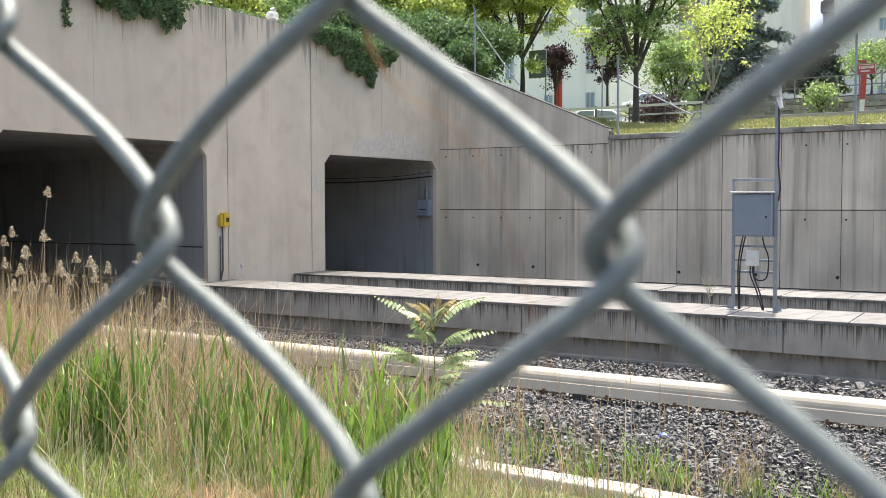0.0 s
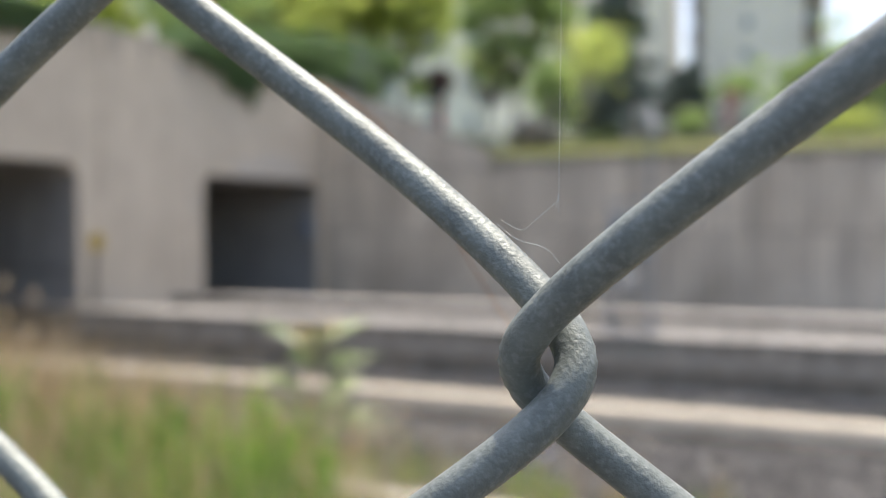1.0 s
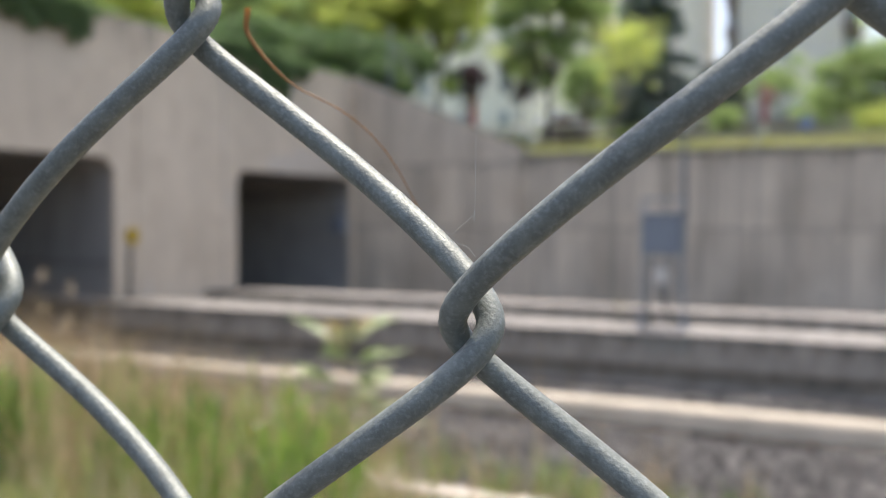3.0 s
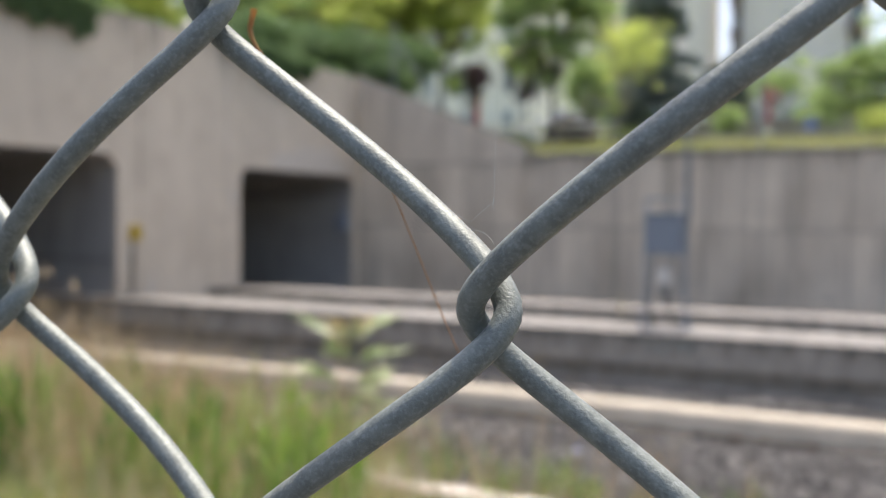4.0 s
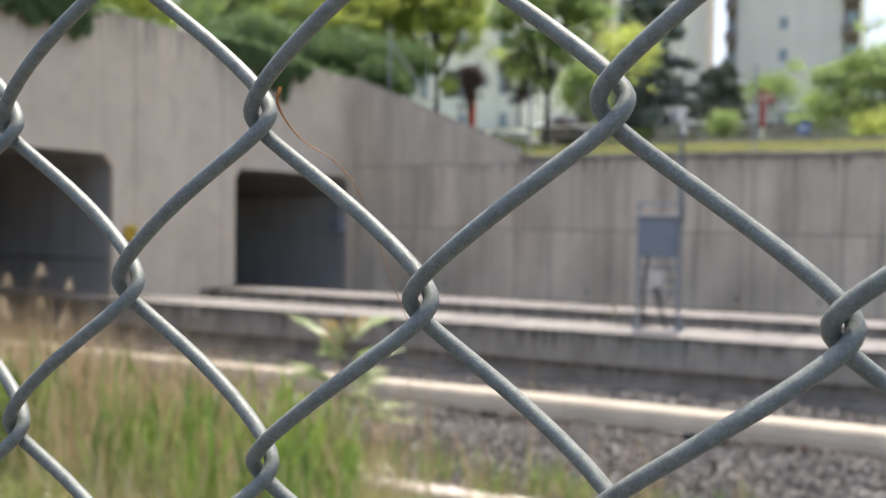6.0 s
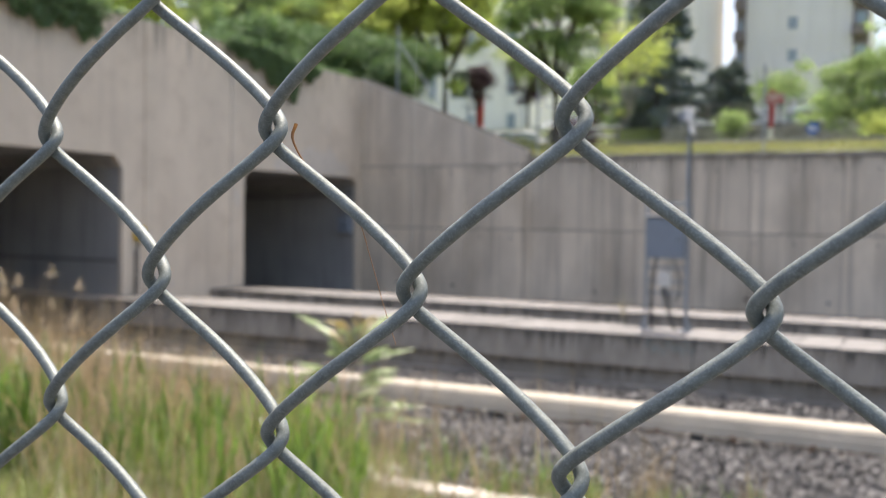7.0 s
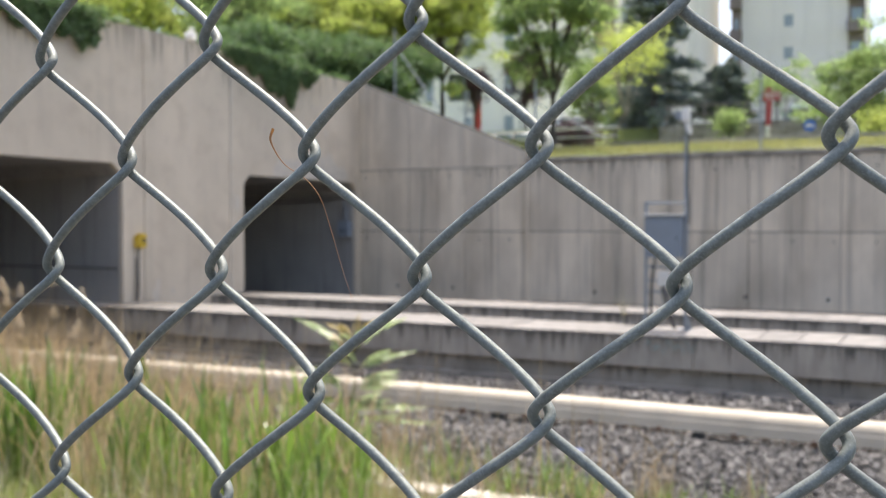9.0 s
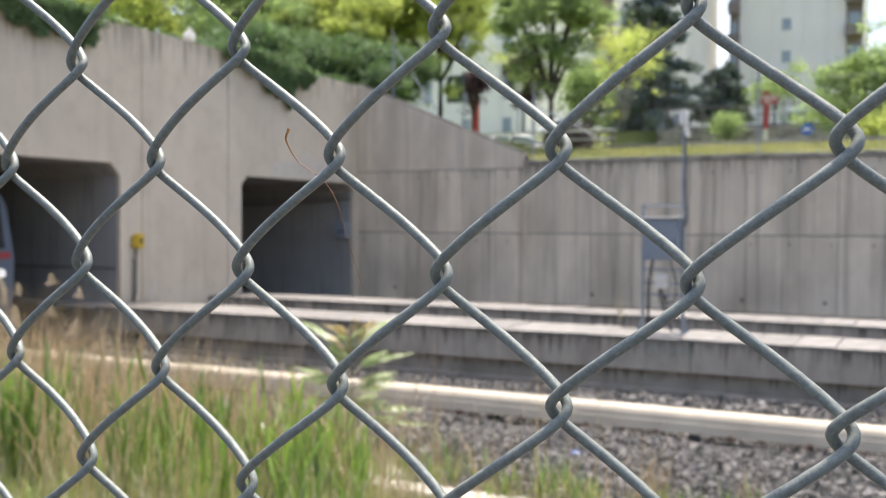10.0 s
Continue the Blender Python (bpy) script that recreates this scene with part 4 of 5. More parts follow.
build_tree("tree", -1.9, 39.5, 4.2, (2.2, 2.4, 1.9), "leaf", "broad bushy green tree behind the lawn", 14, 8000, 0.15, 0.12, 0.25, limbs=10)
build_tree("tree", 0.9, 39.5, 4.2, (2.0, 2.5, 1.8), "leaf", "bushy green tree behind the lawn", 15, 7000, 0.12, 0.1, 0.25, limbs=8)
build_tree("shrub", -1.3, 36.8, 1.7, (0.9, 1.0, 0.7), "leaf_light", "yellow-green shrub behind the lawn", 19, 2200, 0.12, 0.05, 0.2, category="shrub")
build_tree("tree", -15.2, 46.0, 5.6, (1.2, 3.7, 1.9), "leaf", "green tree across the road", 16, 2800, 0.16, 0.12, 0.3, limbs=8)
build_tree("shrub", -8.6, 46.5, 2.4, (0.5, 1.6, 0.5), "leaf", "small green shrub across the road", 17, 900, 0.14, 0.08, 0.3, category="shrub")
build_tree("shrub", -6.9, 49.6, 2.6, (1.2, 1.7, 0.8), "leaf", "pale drooping shrub on the terrace", 25, 1500, 0.14, 0.06, 0.3, category="shrub")
build_tree("shrub", -12.9, 37.0, 1.9, (0.7, 1.1, 0.6), "leaf_purple", "dark purple-leaved shrub beside the road", 18, 1800, 0.12, 0.05, 0.3, category="shrub")
build_conifer("spruce", -13.1, 50.0, 10.0, 3.3, "needle", "tall blue-green spruce behind the street trees", 21, 11000)
build_conifer("spruce", -9.35, 50.5, 3.6, 1.35, "needle_dark", "small dark green conifer on the terrace", 22, 4500)
build_conifer("spruce", -10.3, 52.0, 3.4, 1.5, "needle", "low blue-green conifer on the terrace", 23, 3500)
build_conifer("spruce", -14.9, 52.0, 6.5, 1.8, "needle", "blue-green spruce behind the street trees", 24, 3500)


def build_ivy():
    """Creeper hanging over the portal's top edge, in a few separate curtains."""
    rng = np.random.default_rng(31)
    curtains = [(21.5, 1.1, 0.42, 2600), (22.3, 0.8, 0.70, 2400), (22.95, 0.5, 0.90, 1700), (23.85, 0.5, 0.32, 900), (20.7, 0.7, 0.25, 1000), (14.2, 1.5, 0.55, 2400), (12.6, 0.8, 0.35, 900), (15.4, 0.5, 0.75, 700)]
    for y, w, drop, n in curtains:
        ob = thing("ivy", PX, y, 7.35 if y < 22 else 7.2, "dark green creeper spilling over the portal edge", "creeper", group="creepers on the portal")
        t = rng.normal(size=n) * 0.42 * w
        s = rng.uniform(0, 1, n) ** 0.8
        reach = drop * np.clip(1.15 - np.abs(t) / (1.25 * w), 0.05, 1) * (0.75 + 0.5 * np.abs(np.sin(t * 5.1 + y)))
        z = 0.18 - s * (reach + 0.18)
        xx = 0.08 + 0.20 * rng.uniform(0, 1, n) * (1 - 0.4 * s)
        P = np.stack([xx, t, z], 1)
        back = np.stack([rng.uniform(-2.2, 0.2, n), rng.normal(size=n) * 0.8 * w, rng.uniform(0.0, 0.35, n)], 1)
        V, F = leaf_arrays(np.concatenate([P, back]), 0.075, rng, 0.9, 1.3)
        part("foliage", fast_mesh("foliage", V, F, MAT["ivy"]), None, ob)
        vines = []
        for k in range(7):
            a = rng.normal() * 0.4 * w
            L = drop * rng.uniform(0.4, 1.0) * max(0.1, 1 - abs(a) / (1.3 * w))
            vines.append((smooth_path([(-0.5, a, 0.08), (0.05, a, 0.06), (0.10, a + 0.05, -L * 0.5), (0.08, a + rng.normal() * 0.1, -L)], 5), 0.008))
        part("vine", tubes("vine", vines, "bark", 5), None, ob)
    # a thin trailing strand
    ob = thing("ivy", PX, 12.75, 7.3, "thin trailing strand of creeper on concrete", "creeper", group="creepers on the portal")
    p = smooth_path([(0.02, 0, 0.1), (0.03, 0.02, -0.3), (0.03, -0.03, -0.7), (0.03, 0.0, -0.95)], 6)
    part("vine", tubes("vine", [(p, 0.007)], "bark", 5), None, ob)
    q = np.array(p)[rng.integers(0, len(p), 150)] + rng.normal(size=(150, 3)) * np.array([0.02, 0.05, 0.05])
    V, F = leaf_arrays(q, 0.07, rng, 0.8, 1.3)
    part("foliage", fast_mesh("foliage", V, F, MAT["ivy"]), None, ob)
    # low bushes behind the edge
    n = 15000
    yy = rng.uniform(9, 30, n)
    xx = rng.uniform(-24, -17.25, n)
    hump = 0.35 + 0.5 * np.abs(np.sin(yy * 0.9 + xx * 0.4)) * np.clip((-17.3 - xx) / 2, 0.15, 1)
    V, F = leaf_arrays(np.stack([xx, yy, 7.25 + hump * rng.uniform(0, 1, n)], 1), 0.13, rng, 0.0)
    tagged(new("undergrowth", fast_mesh("undergrowth", V, F, MAT["ivy"])), "low tangled green undergrowth above the portal", "shrub", kind="stuff")


build_ivy()


def build_grasses():
    rng = np.random.default_rng(41)

    def feet(n, x0, x1, y0, y1, dens=None):
        x, y = rng.uniform(x0, x1, n), rng.uniform(y0, y1, n)
        if dens is not None:
            k = rng.uniform(0, 1, n) < dens(x, y)
            x, y = x[k], y[k]
        z = np.array([ground_height(a, b) for a, b in zip(x, y)]) - 0.02
        return np.stack([x, y, z], 1)

    patch = lambda x, y: np.clip(0.55 + 0.6 * np.sin(x * 1.7 + 1.0) * np.sin(y * 2.1 + x * 0.6), 0.1, 1)
    left = lambda x, y: patch(x, y) * np.clip((-2.5 - x - 0.45 * (y - 4)) / 1.6, 0.03, 1)
    # green reeds: stiff upright stems in tufts, each with several broad leaves held close to the stem
    tuft = feet(430, -13.5, -1.4, 3.9, 8.5, left)
    stems = np.repeat(tuft, 7, axis=0)
    stems[:, :2] += rng.normal(size=(len(stems), 2)) * 0.09
    tall = rng.uniform(0.35, 0.95, len(stems)) * np.repeat(rng.uniform(0.7, 1.15, len(tuft)), 7)
    V, F = blade_arrays(stems, tall, rng.uniform(0.006, 0.009, len(stems)), rng.uniform(0.0, 0.12, len(stems)), rng)
    level = np.repeat(np.arange(6), len(stems))
    b = np.tile(stems, (6, 1))
    h = np.tile(tall, 6)
    b[:, 2] += h * (0.05 + 0.15 * level) + rng.uniform(-0.04, 0.04, len(b))
    V2, F2 = leaf_blades(b, rng.uniform(0.20, 0.42, len(b)), rng.uniform(0.013, 0.026, len(b)), rng.uniform(0.08, 0.42, len(b)), rng)
    tagged(new("reed_leaves", fast_mesh("reed_leaves", np.concatenate([V, V2]), np.concatenate([F, F2 + len(V)]), MAT["grass"])), "fresh green reed leaves in tufts on the bank", "grass", kind="stuff")
    # fine short grass
    bare = lambda x, y: np.clip(((x + 3.55) / 0.75) ** 2 + ((y - 3.95) / 0.5) ** 2 - 0.35, 0.04, 1)
    b = np.concatenate([feet(11000, -11, -0.5, 3.0, 8.3, lambda x, y: np.clip((-1.9 - x - 0.35 * (y - 4)) / 1.5, 0.05, 1) * np.clip(patch(x, y) + 0.3, 0, 1) * bare(x, y)),
                        feet(11000, -6.5, -0.8, 2.8, 5.2, bare)])
    V, F = blade_arrays(b, rng.uniform(0.08, 0.34, len(b)), rng.uniform(0.004, 0.008, len(b)), rng.uniform(0.1, 0.9, len(b)), rng, 3)
    tagged(new("grass", fast_mesh("grass", V, F, MAT["bankgrass"])), "fine pale green grass on the bank", "grass", kind="stuff")
    b = np.concatenate([feet(3000, -11, -0.8, 3.0, 8.3, lambda x, y: np.clip((-2.0 - x - 0.35 * (y - 4)) / 1.5, 0.05, 1)), feet(700, -6.5, -0.8, 2.8, 5.0)])
    V, F = blade_arrays(b, rng.uniform(0.2, 0.70, len(b)), rng.uniform(0.003, 0.005, len(b)), rng.uniform(0.0, 0.7, len(b)), rng, 4)
    tagged(new("seeding_grass", fast_mesh("seeding_grass", V, F, MAT["pale_stalk"])), "thin pale seeding grass stems on the bank", "grass", kind="stuff")
    # dry stalks among them, thickest towards the tunnel
    b = feet(13000, -15.5, -2.0, 3.8, 9.6, lambda x, y: np.clip((-3.0 - x - 0.2 * (y - 5)) / 4.5, 0.05, 1))
    V, F = blade_arrays(b, rng.uniform(0.5, 1.5, len(b)), rng.uniform(0.005, 0.011, len(b)), rng.uniform(0.0, 0.75, len(b)) ** 1.5, rng)
    tagged(new("dry_reeds", fast_mesh("dry_reeds", V, F, MAT["straw"])), "dry straw-coloured reed stalks", "grass", kind="stuff")
    b = feet(3400, -14.5, -7.4, 5.5, 9.0)
    V, F = blade_arrays(b, rng.uniform(0.9, 1.95, len(b)), rng.uniform(0.005, 0.010, len(b)), rng.uniform(0.0, 0.8, len(b)) ** 1.5, rng)
    tagged(new("tall_dry_reeds", fast_mesh("tall_dry_reeds", V, F, MAT["straw"])), "tall dry reed stalks near the tunnel mouth", "grass", kind="stuff")
    # thatch on the ground
    b = np.concatenate([feet(2500, -9, -1.0, 3.0, 6.5), feet(5000, -4.5, -2.6, 3.1, 4.4, lambda x, y: 1 - bare(x, y))])
    V, F = blade_arrays(b, rng.uniform(0.06, 0.22, len(b)), rng.uniform(0.003, 0.006, len(b)), rng.uniform(0.8, 1.8, len(b)), rng, 3)
    tagged(new("thatch", fast_mesh("thatch", V, F, MAT["thatch"])), "flattened dry grass on the ground", "grass", kind="stuff")
    # weeds along the kerb and in the stones
    spots = ((-2.9, 8.75, 0.10, 26, 0.5), (-3.15, 8.6, 0.12, 22, 0.7), (-3.6, 8.35, 0.15, 26, 0.55), (-4.4, 8.5, 0.13, 22, 0.8), (-5.0, 8.45, 0.20, 40, 0.7), (-2.3, 8.7, 0.25, 24, 0.35), (-1.6, 8.9, 0.3, 24, 0.4), (-5.8, 8.6, 0.15, 30, 0.85), (-4.0, 9.2, 0.3, 18, 0.4))
    foot = [np.stack([rng.normal(x, w, n), rng.normal(y, w, n), np.full(n, 0.03)], 1) for x, y, w, n, h in spots]
    high = np.concatenate([np.full(n, h) for x, y, w, n, h in spots])
    b = np.repeat(np.concatenate(foot), 3, axis=0)
    hh = np.repeat(high, 3) * rng.uniform(0.4, 1.0, len(b))
    b[:, 2] += rng.uniform(0, 0.3, len(b)) * hh
    V, F = leaf_blades(b, hh * 0.75, rng.uniform(0.007, 0.018, len(b)), rng.uniform(0.05, 0.5, len(b)), rng)
    tagged(new("kerb_weeds", fast_mesh("kerb_weeds", V, F, MAT["grass"])), "green grass tufts growing along the kerb", "grass", kind="stuff")
    # mixed grass at the foot of the bank before the kerb
    b = feet(5200, -7.0, 1.0, 5.4, 7.75, lambda x, y: np.clip(patch(x * 1.7, y * 1.3) + 0.25, 0, 1))
    V, F = blade_arrays(b, rng.uniform(0.06, 0.26, len(b)), rng.uniform(0.004, 0.009, len(b)), rng.uniform(0.1, 0.9, len(b)), rng, 3)
    tagged(new("foot_grass", fast_mesh("foot_grass", V, F, MAT["bankgrass"])), "mixed green grass at the foot of the bank", "grass", kind="stuff")
    b = feet(900, -7.0, 1.0, 5.4, 8.1)
    V, F = blade_arrays(b, rng.uniform(0.15, 0.60, len(b)), rng.uniform(0.003, 0.006, len(b)), rng.uniform(0.0, 0.8, len(b)), rng, 4)
    tagged(new("foot_straw", fast_mesh("foot_straw", V, F, MAT["straw"])), "dry stalks at the foot of the bank", "grass", kind="stuff")
    b = feet(150, -10.5, -5.2, 8.3, 9.6)
    V, F = blade_arrays(b, rng.uniform(0.6, 1.4, len(b)), rng.uniform(0.004, 0.009, len(b)), rng.uniform(0.0, 0.75, len(b)), rng)
    tagged(new("dry_stalks", fast_mesh("dry_stalks", V, F, MAT["straw"])), "single tall dry stalks at the edge of the ballast", "grass", kind="stuff")
    b = np.concatenate([feet(45, x - 0.12, x + 0.12, y - 0.12, y + 0.12) for x, y in ((-2.35, 8.9), (-2.25, 9.15), (-4.6, 9.3), (-3.9, 8.8), (-1.4, 9.1), (-5.2, 9.0))])
    V, F = blade_arrays(b, rng.uniform(0.3, 0.75, len(b)), rng.uniform(0.003, 0.006, len(b)), rng.uniform(0.0, 0.3, len(b)), rng)
    tagged(new("dry_weeds", fast_mesh("dry_weeds", V, F, MAT["straw"])), "dry orange-brown weed stalks in the ballast", "grass", kind="stuff")
    # rough grass on the rest of the bank
    b = np.concatenate([feet(6000, -14, 10, 1.6, 2.9), feet(9000, 0.6, 11, 2.9, 8.2), feet(2500, -14, -6.5, 2.9, 3.8)])
    V, F = blade_arrays(b, rng.uniform(0.12, 0.45, len(b)), rng.uniform(0.004, 0.009, len(b)), rng.uniform(0.1, 0.8, len(b)), rng, 3)
    tagged(new("rough_grass", fast_mesh("rough_grass", V, F, MAT["bankgrass"])), "rough green grass along the fence", "grass", kind="stuff")
    # lawn behind the wall
    n = 26000
    x, y = rng.uniform(-14, 2, n), rng.uniform(27.45, 35, n)
    b = np.stack([x, y, np.array([ground_height(p, q) for p, q in zip(x, y)]) - 0.02], 1)
    V, F = blade_arrays(b, rng.uniform(0.08, 0.22, n), rng.uniform(0.012, 0.03, n), rng.uniform(0.1, 0.9, n), rng, 2)
    tagged(new("lawn_grass", fast_mesh("lawn_grass", V, F, MAT["lawngrass"])), "sunlit yellow-green lawn above the wall", "lawn", kind="stuff")


build_grasses()


def build_reed(x, y, height, seed):
    """One tall dry reed with a feathery plume."""
    rng = np.random.default_rng(seed)
    z = ground_height(x, y)
    ob = thing("reed", x, y, z - 0.03, "tall dry reed with a feathery seed plume", "reed", group="reeds on the bank")
    lx, ly = rng.uniform(-0.12, 0.12, 2) * height
    path = smooth_path([(0, 0, 0), (lx * 0.2, ly * 0.2, height * 0.5), (lx, ly, height)], 6)
    part("stalk", tubes("stalk", [(path, np.linspace(0.005, 0.0025, len(path)))], "straw", 5), None, ob)
    n = 150
    t = rng.uniform(0, 1, n)
    c = np.array([lx, ly, height]) + np.stack([0.5 * lx * t * 0.2 + rng.normal(size=n) * 0.027 * (1.2 - t), rng.normal(size=n) * 0.027 * (1.2 - t), -0.07 + 0.14 * t], 1)
    V, F = leaf_arrays(c, 0.012, rng, -0.3, 3.2)
    part("plume", fast_mesh("plume", V, F, MAT["plume"]), None, ob)["kind"] = "stuff"
    b = np.array([[0.2 * lx, 0.2 * ly, height * u] for u in (0.25, 0.4, 0.55)])
    for k in range(3):
        V, F = blade_arrays(b[k:k + 1], rng.uniform(0.25, 0.4, 1), np.full(1, 0.011), rng.uniform(0.5, 1.0, 1), rng)
        part("leaf", fast_mesh("leaf", V, F, MAT["straw"]), None, ob)


for k, (x, y, h) in enumerate(((-11.9, 8.0, 2.5), (-12.2, 8.2, 2.35), (-11.0, 7.8, 2.75), (-10.9, 8.1, 1.95), (-10.4, 8.0, 1.9), (-9.9, 8.0, 1.85), (-9.7, 8.1, 2.0), (-10.1, 7.7, 1.8),
                                (-9.3, 7.9, 1.6), (-11.4, 7.6, 2.1), (-12.6, 8.0, 2.2), (-9.0, 8.2, 1.5), (-8.6, 8.2, 1.35), (-10.6, 7.4, 1.7), (-11.6, 7.3, 1.9), (-12.0, 7.5, 2.0))):
    build_reed(x, y, h, 60 + k)
for k in range(34):
    reed_rng = random.Random(200 + k)
    build_reed(reed_rng.uniform(-13.4, -8.6), reed_rng.uniform(6.6, 8.6), reed_rng.uniform(1.2, 2.15), 120 + k)


def build_sapling():
    """A young tree of heaven: a thin stem with long feathered leaves."""
    rng = np.random.default_rng(51)
    ob = thing("sapling", -6.0, 9.5, 0.04, "young tree of heaven with long feathered leaves", "sapling")
    H = 1.36
    part("stem", tubes("stem", [(smooth_path([(0, 0, 0), (0.01, 0, 0.6), (-0.02, 0.01, H)], 6), np.linspace(0.011, 0.005, 13))], "stem", 6), None, ob)
    part("stem", tubes("stem", [(smooth_path([(-0.12, 0.03, 0), (-0.13, 0.02, 0.5), (-0.16, 0.0, 0.85)], 6), np.linspace(0.009, 0.004, 13))], "stem", 6), None, ob)
    # height, bearing, length, rise at the tip, young tip
    fronds = [(1.40, 205, 0.36, 0.16, 1), (1.42, 110, 0.30, 0.20, 1), (1.40, 60, 0.34, 0.18, 1), (1.42, 300, 0.26, 0.16, 1), (1.30, 38, 0.52, 0.27, 2), (1.27, 18, 0.66, 0.30, 0),
              (1.24, 222, 0.46, 0.22, 2), (1.10, 210, 0.74, 0.42, 0), (1.10, 130, 0.55, 0.24, 0), (1.12, 290, 0.50, 0.14, 0), (1.04, 30, 0.78, 0.16, 0), (1.00, 255, 0.55, 0.06, 0),
              (0.92, 200, 0.62, 0.16, 0), (0.90, 55, 0.62, 0.06, 0), (0.86, 340, 0.66, 0.02, 0), (0.78, 220, 0.60, 0.02, 0), (0.74, 300, 0.55, -0.04, 0), (0.70, 90, 0.58, 0.02, 0),
              (0.64, 30, 0.85, -0.02, 0), (0.60, 190, 0.55, -0.02, 0), (0.50, 20, 1.00, -0.04, 0), (0.48, 250, 0.5, -0.05, 0), (0.44, 330, 0.6, -0.08, 0)]
    fronds += [(z - 0.03, q + rng.uniform(28, 60) * (-1 if k % 2 else 1), L * rng.uniform(0.75, 1.0), r * rng.uniform(0.7, 1.2), u) for k, (z, q, L, r, u) in enumerate(fronds[:-1])]
    for z, bearing, L, rise, tip in fronds:
        z *= 0.93
        if z > 0.75:
            L, rise = L * 0.92, rise * 1.35 + 0.06
        az = radians(bearing)
        d = np.array([math.cos(az), math.sin(az), 0])
        off = np.array([-0.14, 0.02, -0.08]) if (z < 0.95 and 150 < bearing < 270) else np.zeros(3)
        root = np.array([0, 0, z]) + off
        p = np.array(smooth_path([tuple(root), tuple(root + d * L * 0.45 + np.array([0, 0, rise * 0.72])), tuple(root + d * L + np.array([0, 0, rise - 0.02]))], 8))
        fr = part("frond", tubes("frond", [(p, 0.0025)], "stem", 5), None, ob)
        s = np.cross(d, [0, 0, 1])
        for i in range(13):
            c = p[4 + i] if 4 + i < len(p) else p[-1]
            for sg in (-1, 1):
                w = 0.128 * (1 - (abs(i - 5) / 9) ** 1.5) * rng.uniform(0.85, 1.15) * (0.7 if tip == 1 else 1)
                dirn = s * sg * 0.8 + d * 0.35 + np.array([0, 0, -0.62 + rng.uniform(-0.2, 0.2)])
                dirn /= np.linalg.norm(dirn)
                m = c + dirn * w * 0.4
                Q = [c, m + d * w * 0.25, c + dirn * w, m - d * w * 0.25]
                part("leaflet", fast_mesh("leaflet", np.array(Q), np.array([[0, 1, 2, 3]]), MAT["sapling_tip" if tip == 1 or (tip == 2 and i < 7) else "sapling"]), None, fr)


def build_dry_weed():
    """A pale dead weed on the walkway's back edge."""
    rng = np.random.default_rng(77)
    ob = thing("dead_weed", -5.05, 17.32, LEDGE, "pale dry dead weed on the walkway edge", "weed")
    for k in range(6):
        a, lean = rng.uniform(0, 6.28), rng.uniform(0.05, 0.22)
        h = rng.uniform(0.4, 0.66)
        p = smooth_path([(0, 0, 0), (lean * 0.3 * math.cos(a), lean * 0.3 * math.sin(a), h * 0.5), (lean * math.cos(a), lean * math.sin(a), h)], 6)
        paths = [(p, 0.004)]
        for q in p[4:-1:2]:
            for sg in (-1, 1):
                paths.append(([q, (q[0] + sg * rng.uniform(0.03, 0.09), q[1] + rng.uniform(-0.05, 0.05), q[2] + rng.uniform(0.03, 0.08))], 0.0025))
        part("stalk", tubes("stalk", paths, "pale_stalk", 4), None, ob)


build_dry_weed()
build_sapling()


# ---- beyond the wall ----
def build_wall_fence():
    """Posts with a bent top and a stay, and thin wires, along the wall's head."""
    ob = thing("boundary_fence", -7.4, 27.22, 4.68, "galvanised wire boundary fence with cranked posts on the wall", "fence")
    for x in (-3.32, 3.23, 9.8, -8.2):
        base = 0.0 if x > -4 else 2.0
        p = smooth_path([(x, 0, base), (x, 0, base + 1.2), (x, 0, base + 2.12), (x + 0.02, -0.12, base + 2.4)], 5)
        part("post", tubes("post", [(p, 0.032)], "steel", 10), None, ob)
    rod("stay", (-3.32, 0, 1.75), (-1.1, 0, 0.55), 0.022, "steel", ob, "diagonal galvanised stay")
    rod("stay", (-8.2, 0, 3.85), (-6.6, 0, 1.75), 0.022, "steel", ob, "diagonal galvanised stay")
    for z in (0.1, 2.05):
        part("wire", tubes("wire", [([(-3.32, 0, z), (3.23, 0, z), (9.8, 0, z)], 0.003)], "steel", 4), None, ob)
    wires = []
    for i in range(110):
        x = -3.3 + i * 0.12
        for sg in (-1, 1):
            x2 = x + sg * 2.0
            a, b = (x, 0.05), (x2, 2.05)
            if x2 < -3.3:
                b = (-3.3, 0.05 + (x + 3.3))
            wires.append(([(a[0], 0, a[1]), (b[0], 0, b[1])], 0.0009))
    ob2 = part("mesh_wire", tubes("mesh_wire", wires, "steel", 3), None, ob)
    ob2["kind"] = "stuff"


build_wall_fence()


def build_building(name, x0, x1, y0, depth, base, top, mat, label, floors, columns, win=(1.1, 1.3), rz=0, balconies=(), side=None):
    """A block with storeys, set-in windows, a parapet and balconies on one side."""
    ob = thing(name, x0, y0, base, label, "building", rz=rz)
    w, h = x1 - x0, top - base
    part("wall", boxes((0, w, 0, depth, 0, h)), mat, ob)
    part("roof", boxes((-0.3, w + 0.3, -0.3, depth + 0.3, h, h + 0.35), bevel=0.05), "facade_white", ob)
    fh = h / floors
    win_mesh = pane = None
    for f in range(floors):
        for cx in columns:
            z = f * fh + fh * 0.38
            loc = (cx, -0.02, z)
            if win_mesh is None:
                W, H = win
